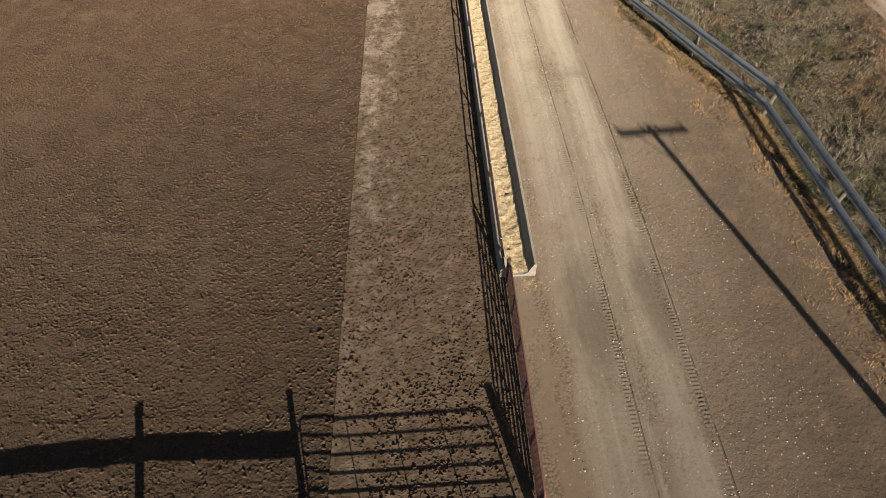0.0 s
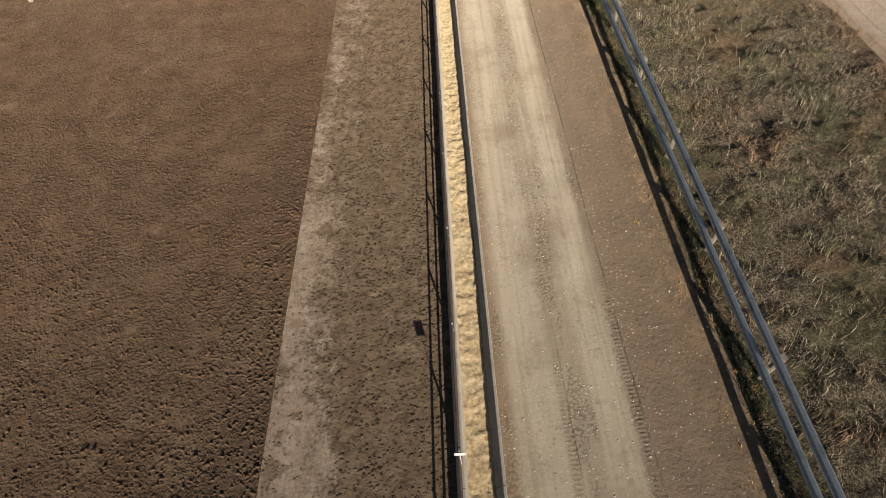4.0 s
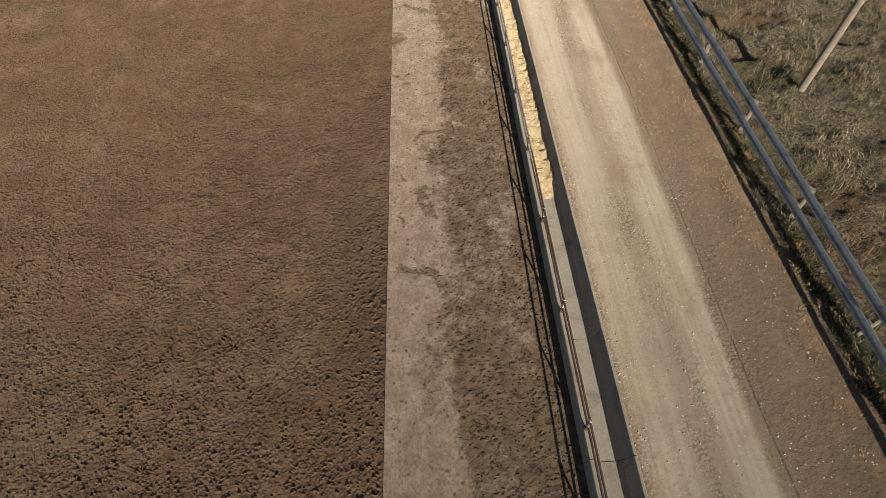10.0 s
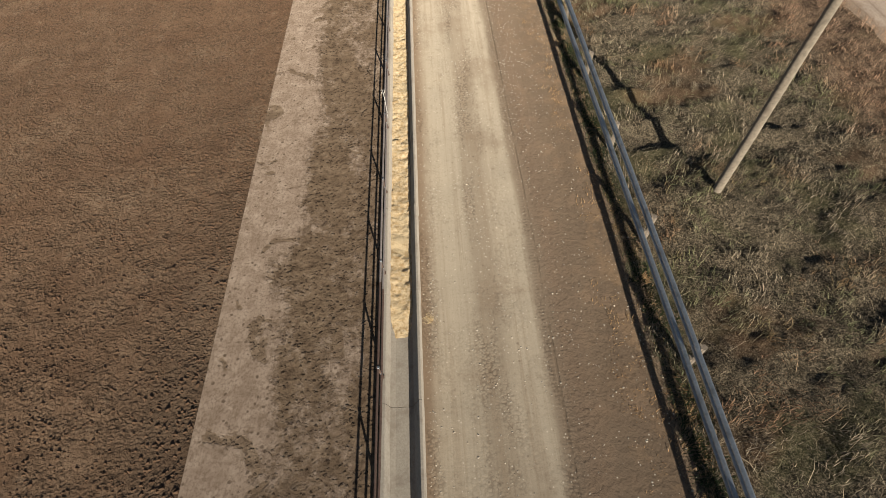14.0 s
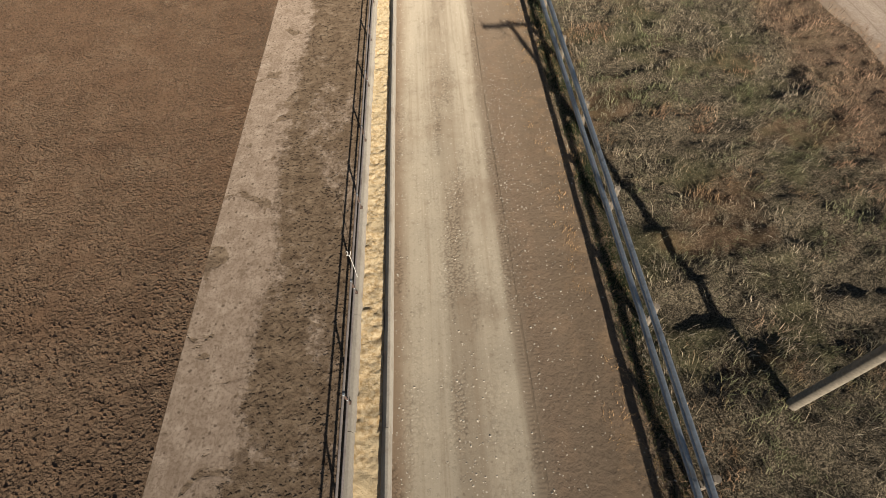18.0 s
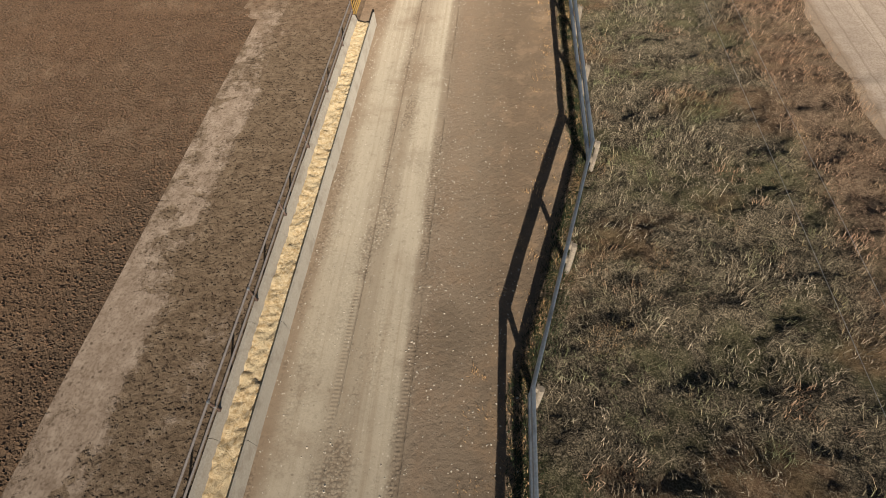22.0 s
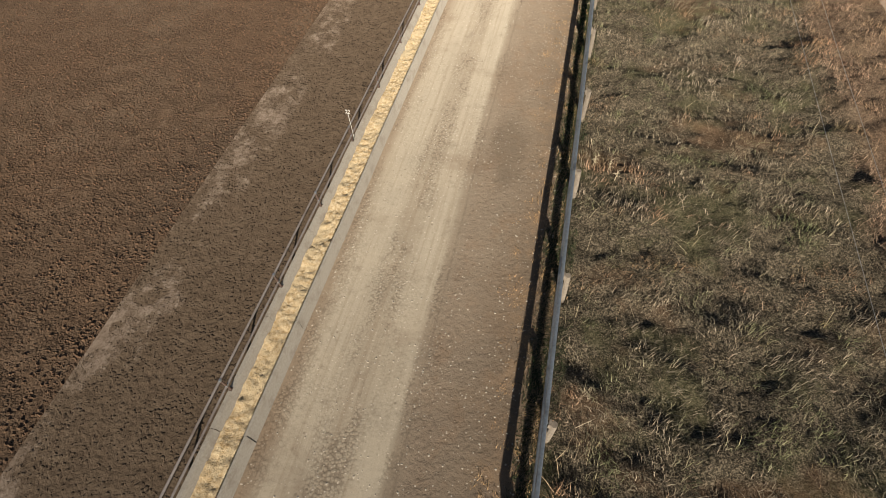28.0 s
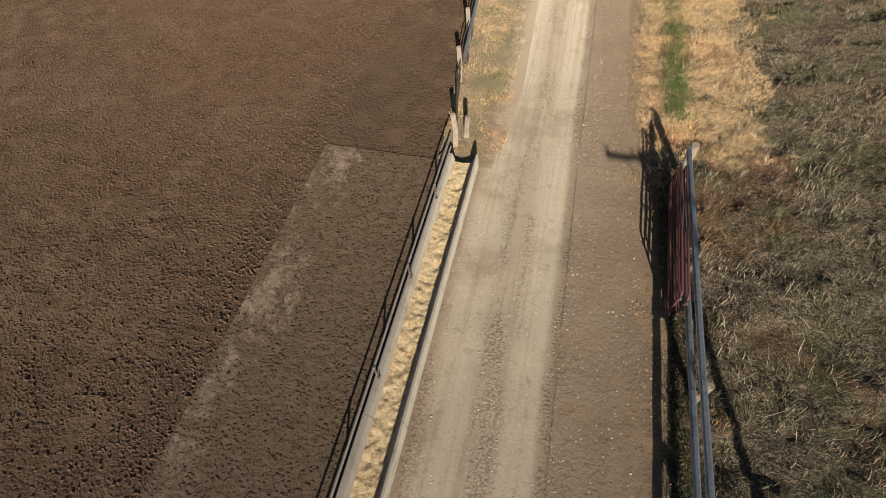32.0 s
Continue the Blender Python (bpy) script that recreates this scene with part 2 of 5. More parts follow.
    m.color(m.mix(m.math("MULTIPLY", heap, 0.72), c, m.ramp(n2, [(0.32, (0.115, 0.076, 0.049)), (0.5, (0.175, 0.117, 0.076)), (0.66, (0.275, 0.200, 0.138))])))
    cover = m.math("SUBTRACT", 1.0, b)
    m.bump(m.math("MULTIPLY", m.math("SUBTRACT", m.step(size, 0.22, -0.04), 0.3), cover), 0.035)
    m.bump(m.math("MULTIPLY", m.math("SUBTRACT", m.noise(5.0, 3, 0.65), 0.5), cover), 0.07)
    return m.m


def road_material():
    """Packed gravel: two pale wheel tracks, gravel between them, brown shoulders."""
    m = Mat("road_gravel", 0.92, spec=0.15)
    x, y = m.axis(0), m.axis(1)
    along = m.math("MULTIPLY", y, 1 / 210)
    # the tracks swing a little along the way
    swing = [(0, 3.70), (10, 3.84), (18, 3.74), (30, 3.70), (42, 3.52), (62, 3.46), (72, 3.62), (80, 3.46), (90, 3.56), (104, 3.48), (118, 3.60), (134, 3.68), (147, 3.84), (158, 3.66), (172, 3.48), (190, 3.54), (202, 3.40)]
    edge = m.ramp(along, [(max(0.0, a / 210), b - 3.3) for a, b in swing])
    u = m.math("SUBTRACT", m.math("ADD", x, 0.30), edge)
    soft = m.math("ADD", u, m.math("MULTIPLY", m.math("SUBTRACT", m.noise(1.2, 5, 0.65, m.scaled(1.0, 0.14)), 0.5), 0.34))
    soft = m.math("ADD", soft, m.math("MULTIPLY", m.math("SUBTRACT", m.noise(6.0, 4, 0.7, m.scaled(1.0, 0.6)), 0.5), 0.13))
    streak = m.noise(5.0, 5, 0.65, m.scaled(1.0, 0.018))
    grit = m.noise(9.0, 5, 0.75)
    f = m.math("MULTIPLY", m.math("ADD", soft, 1.0), 0.1)
    brown, rim = (0.242, 0.178, 0.123), (0.292, 0.225, 0.160)
    rut = (0.560, 0.482, 0.368)
    # nought between and outside the wheel tracks, one on them
    track = m.ramp(f, [(0.125, 0.0), (0.160, 0.85), (0.200, 1.0), (0.245, 0.85), (0.275, 0.0), (0.325, 0.0), (0.352, 0.75), (0.375, 1.0), (0.422, 1.0), (0.440, 0.0)])
    pale_share = m.ramp(along, [(0.0, 0.10), (0.05, 0.16), (0.10, 0.45), (0.20, 0.58), (0.29, 0.48), (0.36, 0.46), (0.50, 0.56), (0.56, 0.48), (0.63, 0.26), (0.69, 0.24), (0.74, 0.56), (0.86, 0.62), (1.0, 0.56)])
    between = m.ramp(f, [(0.115, 0.0), (0.165, 1.0), (0.415, 1.0), (0.455, 0.0)])
    c = m.ramp(f, [(0.09, (0.300, 0.216, 0.146)), (0.135, (0.325, 0.242, 0.168)), (0.2, rim), (0.43, rim), (0.458, rim), (0.50, (0.262, 0.190, 0.132)), (0.57, brown), (0.72, (0.198, 0.143, 0.097))])
    # dust blown over the shoulder in the last stretch
    c = m.mix(m.math("MULTIPLY", m.ramp(along, [(0.0, 0.05), (0.05, 0.40), (0.11, 0.40), (0.18, 0.05), (0.50, 0.0), (0.54, 0.25), (0.60, 0.25), (0.66, 0.0), (0.72, 0.15), (0.80, 0.50), (0.92, 0.45), (1.0, 0.2)]), m.ramp(f, [(0.44, 1.0), (0.60, 0.8), (0.72, 0.2)])), c, (0.42, 0.345, 0.256))
    c = m.mix(m.math("MULTIPLY", between, pale_share), c, (0.520, 0.441, 0.331))
    worn = m.ramp(along, [(0.0, 0.48), (0.025, 0.30), (0.06, 0.55), (0.12, 0.82), (0.3, 0.82), (0.6, 0.85), (0.66, 0.80), (1.0, 0.88)])
    c = m.mix(m.math("MULTIPLY", m.math("MULTIPLY", track, worn), m.step(m.noise(0.5, 4, 0.6, m.scaled(1, 0.3)), 0.18, 0.5)), c, rut)
    c = m.mix(m.math("MULTIPLY", m.math("MULTIPLY", m.step(streak, 0.46, 0.66), between), 0.42), c, (0.345, 0.262, 0.182))
    c = m.mix(m.math("MULTIPLY", m.math("MULTIPLY", m.step(streak, 0.46, 0.30), between), 0.30), c, (0.62, 0.525, 0.405))
    # browner and redder patches on the shoulder
    c = m.mix(m.math("MULTIPLY", m.step(m.noise(0.33, 6, 0.65), 0.50, 0.68), 0.42), c, (0.250, 0.172, 0.112))
    c = m.mix(m.math("MULTIPLY", m.math("MULTIPLY", m.step(m.noise(1.1, 5, 0.7), 0.50, 0.64), m.step(f, 0.44, 0.5)), 0.5), c, (0.335, 0.235, 0.155))
    c = m.mix(m.math("MULTIPLY", m.step(m.noise(2.2, 5, 0.7), 0.55, 0.70), 0.30), c, (0.215, 0.155, 0.105))
    c = m.mix(m.math("MULTIPLY", m.step(grit, 0.45, 0.33), 0.28), c, (0.17, 0.12, 0.08))
    # loose gravel shoved together: dark pits and pale stones
    loose = m.math("MULTIPLY", m.step(m.noise(0.55, 4, 0.65, m.scaled(2.2, 0.5)), 0.44, 0.58), m.math("SUBTRACT", 1.0, m.math("MULTIPLY", track, 0.75)))
    loose = m.math("MULTIPLY", loose, m.math("SUBTRACT", 1.0, m.math("MULTIPLY", m.step(f, 0.44, 0.50), 0.6)))
    pebble = m.crumbs(13.0, 0.03)
    c = m.mix(m.math("MULTIPLY", m.math("MULTIPLY", m.step(pebble, 0.50, 0.66), loose), 0.45), c, (0.14, 0.10, 0.068))
    c = m.mix(m.math("MULTIPLY", m.math("MULTIPLY", m.step(m.voronoi(5.5), 0.13, 0.08), m.step(m.noise(0.9, 4, 0.7), 0.42, 0.52)), 0.85), c, (0.76, 0.68, 0.56))
    c = m.mix(m.math("MULTIPLY", m.math("MULTIPLY", m.step(m.crumbs(3.6, 0.1), 0.15, 0.09), m.step(m.noise(0.7, 4, 0.7), 0.46, 0.58)), 0.4), c, (0.13, 0.094, 0.064))
    # reddish trodden dirt beside the yellow gates
    yard = m.math("MULTIPLY", m.step(m.math("ADD", m.math("ABSOLUTE", m.math("SUBTRACT", y, 142.0)), m.math("MULTIPLY", m.noise(0.6, 4), 3.0)), 9.0, 6.5), m.step(soft, 0.75, 0.15))
    c = m.mix(m.math("MULTIPLY", yard, 0.8), c, m.ramp(m.noise(3.0, 5, 0.7), [(0.35, (0.150, 0.100, 0.064)), (0.5, (0.255, 0.172, 0.112)), (0.66, (0.32, 0.225, 0.150))]))
    # dead grass worn into the dirt towards the fence
    near = m.step(beyond(m, [(a - 1.7, b) for a, b in FENCE], 1.0), -0.5, 1.2)
    c = m.mix(m.math("MULTIPLY", m.math("MULTIPLY", near, m.step(m.noise(1.0, 5, 0.7), 0.47, 0.60)), 0.55), c, (0.375, 0.252, 0.150))
    # damp and oily stains
    for sx, sy, rx, ry in ((1.30, 5.6, 0.75, 2.4), (3.30, 6.3, 0.50, 2.2), (4.4, 119.6, 0.9, 1.3), (2.8, 150.6, 0.30, 1.5), (4.5, 172.5, 0.8, 2.2)):
        d = m.math("ADD", m.math("POWER", m.math("ABSOLUTE", m.math("MULTIPLY", m.math("SUBTRACT", x, sx), 1 / rx)), 2.0),
                   m.math("POWER", m.math("ABSOLUTE", m.math("MULTIPLY", m.math("SUBTRACT", y, sy), 1 / ry)), 2.0))
        d = m.math("ADD", d, m.math("MULTIPLY", m.math("SUBTRACT", m.noise(1.6, 6, 0.75, m.scaled(1.0, 0.45)), 0.5), 2.6))
        c = m.mix(m.math("MULTIPLY", m.step(d, 1.25, 0.0), 0.5), c, (0.15, 0.112, 0.078))
    # the sharp outer edges of the wheel tracks and the tyre treads pressed beside them
    on_b = m.ramp(along, [(0.0, 1.0), (0.17, 0.9), (0.20, 0.4), (0.27, 0.6), (0.36, 0.5), (0.40, 0.3), (0.46, 0.3), (0.55, 0.5), (0.70, 0.5), (0.76, 0.15), (0.88, 0.15), (0.95, 0.35)])
    on_a = m.ramp(along, [(0.0, 1.0), (0.08, 0.7), (0.15, 0.8), (0.19, 0.0), (0.52, 0.0), (0.55, 0.45), (0.68, 0.5), (0.72, 0.0)])
    whole = m.step(m.noise(0.22, 4, 0.65), 0.36, 0.52)
    d_b, d_a = m.math("SUBTRACT", u, 3.62), m.math("SUBTRACT", u, 1.70)
    line_b = m.math("MULTIPLY", m.step(m.math("ABSOLUTE", d_b), 0.05, 0.015), m.math("POWER", on_b, 0.5))
    line_a = m.math("MULTIPLY", m.step(m.math("ABSOLUTE", m.math("SUBTRACT", d_a, 0.10)), 0.04, 0.01), m.math("POWER", on_a, 0.5))
    rut_line = m.math("MULTIPLY", m.math("MAXIMUM", line_a, line_b), m.step(m.noise(0.35, 4, 0.7), 0.34, 0.50))
    c = m.mix(m.math("MULTIPLY", rut_line, 0.40), c, (0.13, 0.092, 0.06))
    m.color(c)
    band_b = m.math("MULTIPLY", m.step(m.math("ABSOLUTE", m.math("ADD", d_b, 0.10)), 0.11, 0.08), on_b)
    band_a = m.math("MULTIPLY", m.step(m.math("ABSOLUTE", d_a), 0.11, 0.08), on_a)
    saw = m.math("SINE", m.math("MULTIPLY", y, 58.0))
    m.bump(m.math("MULTIPLY", m.math("MULTIPLY", saw, m.math("MAXIMUM", band_a, band_b)), whole), 0.0055)
    # the broad chevrons of a tractor tyre on the shoulder
    chev = m.math("SINE", m.math("ADD", m.math("MULTIPLY", y, 20.0), m.math("MULTIPLY", m.math("ABSOLUTE", m.math("SUBTRACT", x, 6.05)), 17.0)))
    there = m.math("MULTIPLY", m.step(m.math("ABSOLUTE", m.math("SUBTRACT", x, 6.05)), 0.50, 0.40), m.step(m.math("ABSOLUTE", m.math("SUBTRACT", y, 140.5)), 9.0, 5.0))
    m.bump(m.math("MULTIPLY", m.math("MULTIPLY", m.math("MAXIMUM", chev, 0.0), there), m.step(m.noise(0.8, 4, 0.7), 0.42, 0.62)), 0.013)
    m.bump(rut_line, -0.02)
    m.bump(streak, 0.006)
    m.bump(m.math("MULTIPLY", m.noise(5.0, 4, 0.7), m.math("ADD", m.step(f, 0.44, 0.5), 0.45)), 0.030)
    m.bump(m.math("MULTIPLY", pebble, loose), -0.014)
    return m.m


def beyond(m, line, ragged=1.0):
    """How far a place lies beyond a line of (x, y) points along the road, with a ragged edge."""
    edge = m.ramp(m.math("MULTIPLY", m.math("ADD", m.axis(1), 20.0), 1 / 250), [((y + 20) / 250, x / 30) for x, y in line])
    d = m.math("SUBTRACT", m.axis(0), m.math("MULTIPLY", edge, 30.0))
    return m.math("ADD", d, m.math("MULTIPLY", m.math("SUBTRACT", m.noise(1.3, 6, 0.72), 0.5), 2.2 * ragged))


def straw_zone(m):
    """Where the bleached grass stands past the fence's end."""
    x, y = m.axis(0), m.axis(1)
    n = m.math("MULTIPLY", m.math("SUBTRACT", m.noise(0.7, 5, 0.65), 0.5), 5.0)
    return m.math("MULTIPLY", m.step(m.math("ADD", y, n), 203.0, 204.6), m.step(m.math("ADD", x, n), 10.4, 9.2))


def soil_material():
    """Dead thatch under the standing grass."""
    m = Mat("grass_soil", 0.95, spec=0.1)
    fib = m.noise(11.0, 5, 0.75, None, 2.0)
    # near black where the fibre bump is low: gap shade put into the colour
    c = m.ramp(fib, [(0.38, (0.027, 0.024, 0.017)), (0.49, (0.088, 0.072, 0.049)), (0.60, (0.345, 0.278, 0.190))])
    c = m.mix(m.math("MULTIPLY", m.step(m.noise(0.33, 4, 0.6), 0.50, 0.62), 0.5), c, (0.10, 0.10, 0.045))
    c = m.mix(m.math("MULTIPLY", m.step(m.noise(0.21, 4, 0.6, m.scaled(1, 1.3)), 0.53, 0.66), 0.5), c, (0.20, 0.115, 0.065))
    c = m.mix(m.math("MULTIPLY", straw_zone(m), 0.85), c, m.ramp(fib, [(0.36, (0.26, 0.165, 0.08)), (0.5, (0.60, 0.42, 0.22)), (0.64, (0.80, 0.62, 0.37))]))
    c = m.mix(m.math("MULTIPLY", m.step(m.math("ADD", m.axis(0), m.math("MULTIPLY", m.noise(0.5, 4), 3.0)), 17.0, 18.8), 0.7), c, m.ramp(fib, [(0.36, (0.095, 0.062, 0.041)), (0.5, (0.200, 0.130, 0.086)), (0.64, (0.36, 0.252, 0.170))]))
    # bare soil at the road's edge
    rim = [(x - 0.62, y) for x, y in FENCE[:-1]] + [(6.18, 199.5), (5.1, 206.5)]
    bare = m.step(beyond(m, rim), 0.75, 0.25)
    c = m.mix(m.math("MULTIPLY", bare, 0.9), c, m.ramp(fib, [(0.36, (0.15, 0.105, 0.068)), (0.5, (0.30, 0.215, 0.145)), (0.66, (0.40, 0.30, 0.205))]))
    m.color(c)
    m.bump(fib, 0.06)
    m.bump(m.noise(3.0, 3, 0.7), 0.10)
    return m.m


def verge_material():
    """Tan soil under short dry and green grass."""
    m = Mat("verge_soil", 0.95, spec=0.1)
    fib = m.noise(22.0, 6, 0.8, None, 1.0)
    c = m.ramp(fib, [(0.34, (0.14, 0.10, 0.06)), (0.5, (0.31, 0.24, 0.155)), (0.68, (0.47, 0.385, 0.26))])
    c = m.mix(m.math("MULTIPLY", m.step(m.noise(0.8, 5, 0.65), 0.50, 0.62), 0.6), c, (0.15, 0.165, 0.075))
    lip = m.math("ADD", m.math("ADD", m.axis(0), m.math("MULTIPLY", m.math("SUBTRACT", m.axis(1), 202.0), 0.035)), m.math("MULTIPLY", m.math("SUBTRACT", m.noise(1.6, 6, 0.75), 0.5), 2.4))
    c = m.mix(m.step(lip, 0.0, 0.65), c, m.mix(fib, (0.36, 0.275, 0.195), (0.56, 0.46, 0.34)))
    m.color(c)
    m.bump(m.noise(12.0, 3, 0.7), 0.05)
    return m.m


def far_road_material():
    m = Mat("far_road_gravel", 0.92, spec=0.15)
    c = m.ramp(m.noise(2.0, 6, 0.7), [(0.3, (0.42, 0.335, 0.265)), (0.7, (0.53, 0.432, 0.350))])
    c = m.mix(m.math("MULTIPLY", m.step(m.noise(1.2, 5, 0.6, m.scaled(1, 0.04)), 0.5, 0.62), 0.6), c, (0.58, 0.480, 0.39))
    edge = [(x, y) for y, x in FAR_ROAD]
    d, flat = beyond(m, edge, 0.6), beyond(m, edge, 0.06)
    c = m.mix(m.math("MULTIPLY", m.step(d, 1.3, 0.8), 0.75), c, (0.335, 0.250, 0.178))
    c = m.mix(m.math("MULTIPLY", m.step(d, 0.4, 0.0), 0.8), c, (0.42, 0.305, 0.190))
    for at in (0.9, 1.5, 2.5, 3.0, 3.9):
        c = m.mix(m.math("MULTIPLY", m.step(m.math("ABSOLUTE", m.math("SUBTRACT", flat, at)), 0.05, 0.02), 0.4), c, (0.22, 0.160, 0.112))
    c = m.mix(m.math("MULTIPLY", m.step(m.noise(16, 5, 0.7), 0.55, 0.4), 0.5), c, (0.26, 0.19, 0.14))
    # dry grass land past the road's other side
    land = m.ramp(m.noise(0.35, 6, 0.75), [(0.35, (0.115, 0.098, 0.062)), (0.5, (0.20, 0.165, 0.105)), (0.66, (0.31, 0.245, 0.155))])
    c = m.mix(m.step(m.math("ADD", flat, m.math("MULTIPLY", m.noise(0.9, 5, 0.7), 0.9)), 10.6, 11.2), c, land)
    m.color(c)
    m.bump(m.noise(9.0, 6, 0.75), 0.04)
    return m.m


def blade_material(name, stops, patch, patch2, clump=0.6):
    """Blades coloured lock by lock, with larger olive and rusty patches."""
    m = Mat(name, 0.85, spec=0.12)
    tuft = m.step(m.noise(3.2, 5, 0.7), 0.35, 0.66)
    tone = m.math("ADD", m.math("MULTIPLY", tuft, clump), m.math("MULTIPLY", m.island(), 1.0 - clump))
    c = m.ramp(tone, stops)
    tint = m.math("ADD", m.math("MULTIPLY", tone, 1.5), 0.25)
    a, b = (m.mix(1.0, p, tint, "MULTIPLY") for p in (patch, patch2))
    c = m.mix(m.math("MULTIPLY", m.step(m.noise(0.40, 5, 0.7), 0.47, 0.60), 0.72), c, a)
    c = m.mix(m.math("MULTIPLY", m.step(m.noise(0.24, 5, 0.7, m.scaled(1, 1.3)), 0.51, 0.62), 0.65), c, b)
    c = m.mix(m.math("MULTIPLY", m.step(m.math("ADD", m.axis(0), m.math("MULTIPLY", m.noise(0.5, 4), 3.0)), 16.6, 18.4), 0.65), c, m.mix(1.0, (0.44, 0.275, 0.180), tint, "MULTIPLY"))
    m.color(c)
    return m.m


def feed_material():
    m = Mat("feed", 0.9, spec=0.2)
    c = m.ramp(m.noise(9, 4, 0.65), [(0.36, (0.50, 0.345, 0.175)), (0.5, (0.67, 0.52, 0.315)), (0.66, (0.80, 0.67, 0.455))])
    c = m.mix(m.step(m.noise(1.0, 3), 0.5, 0.7), c, (0.68, 0.55, 0.35))
    m.color(c)
    m.bump(m.noise(7, 5, 0.7), 0.05)
    m.bump(m.noise(40, 4, 0.7), 0.012)
    return m.m


def concrete_material():
    m = Mat("bunk_concrete", 0.85, spec=0.25)
    fine = m.noise(18, 6, 0.7)
    c = m.ramp(fine, [(0.3, (0.345, 0.308, 0.255)), (0.7, (0.49, 0.44, 0.37))])
    c = m.mix(m.math("MULTIPLY", m.step(m.noise(1.6, 5, 0.65), 0.48, 0.68), 0.6), c, (0.25, 0.205, 0.16))
    c = m.mix(m.math("MULTIPLY", m.random(), 0.3), c, (0.30, 0.265, 0.22))
    m.color(c)
    m.bump(fine, 0.006)
    return m.m


MAT_PEN, MAT_APRON, MAT_ROAD, MAT_SOIL, MAT_FAR_ROAD, MAT_VERGE = pen_material(), apron_material(), road_material(), soil_material(), far_road_material(), verge_material()
MAT_FEED, MAT_BUNK = feed_material(), concrete_material()
MAT_GALV = plain("galvanized_steel", (0.40, 0.43, 0.46), 0.18, 0.42, 0.75, 22, (0.25, 0.25, 0.25))
MAT_RAIL = plain("weathered_guardrail", (0.43, 0.47, 0.51), 0.20, 0.45, 0.6, 14, (0.20, 0.21, 0.22))
MAT_GATE = plain("dull_gate_zinc", (0.47, 0.43, 0.38), 0.2, 0.55, 0.3, 18, (0.30, 0.24, 0.19))
MAT_TANK = plain("cream_tank_plastic", (0.62, 0.52, 0.38), 0.1, 0.5, 0.0, 10, (0.42, 0.34, 0.24))
MAT_RUST = plain("rusty_pipe", (0.15, 0.10, 0.08), 0.35, 0.7, 0.2, 25, (0.09, 0.058, 0.044))
MAT_PIPE = plain("grey_pipe", (0.38, 0.33, 0.30), 0.25, 0.6, 0.25, 25, (0.24, 0.19, 0.165))
MAT_RED = plain("faded_red_paint", (0.235, 0.118, 0.095), 0.25, 0.6, 0.0, 20, (0.15, 0.09, 0.07))
MAT_MAROON = plain("maroon_paint", (0.15, 0.06, 0.055), 0.25, 0.6, 0.0, 20, (0.10, 0.05, 0.045))
MAT_FOOTING = plain("tan_concrete", (0.40, 0.335, 0.265), 0.25, 0.92, 0.0, 12, (0.24, 0.185, 0.135), 0.15)
MAT_YELLOW = plain("yellow_paint", (0.62, 0.37, 0.10), 0.18, 0.55, 0.0, 16, (0.34, 0.18, 0.05))
MAT_WOOD = plain("weathered_wood", (0.37, 0.305, 0.235), 0.35, 0.85, 0.0, 16, (0.20, 0.155, 0.115))
MAT_PINE = plain("bleached_pine", (0.52, 0.42, 0.33), 0.3, 0.85, 0.0, 14, (0.33, 0.25, 0.19))
MAT_REED = plain("dead_weed", (0.50, 0.42, 0.285), 0.25, 0.85, 0.0, 14, (0.36, 0.29, 0.18))
MAT_OLD = plain("old_post_wood", (0.27, 0.225, 0.175), 0.35, 0.85, 0.0, 16, (0.17, 0.14, 0.11))
MAT_POLE = plain("grey_pole_wood", (0.33, 0.28, 0.215), 0.3, 0.85, 0.0, 12, (0.22, 0.18, 0.135))
MAT_WHITE = plain("white_paint", (0.74, 0.72, 0.66), 0.12, 0.6, 0.0, 18, (0.5, 0.46, 0.4))
MAT_CAKE = plain("crumbled_manure", (0.180, 0.127, 0.084), 0.3, 0.95, 0.0, 6, (0.13, 0.091, 0.060), 0.1)
MAT_DUNG = plain("manure_clods", (0.158, 0.098, 0.061), 0.35, 0.95, 0.0, 6, (0.110, 0.070, 0.045), 0.1)
MAT_PALE = plain("pale_zinc", (0.66, 0.66, 0.61), 0.12, 0.5, 0.2, 14, (0.48, 0.46, 0.41))
MAT_STONE = plain("pale_gravel", (0.66, 0.585, 0.475), 0.3, 0.85, 0.0, 9, (0.50, 0.42, 0.32), 0.2)
MAT_WIRE = plain("wire", (0.48, 0.47, 0.45), 0.2, 0.5, 0.6, 20)
MAT_GLASS = plain("brown_insulator", (0.10, 0.05, 0.03), 0.2, 0.25, 0.0, 10)


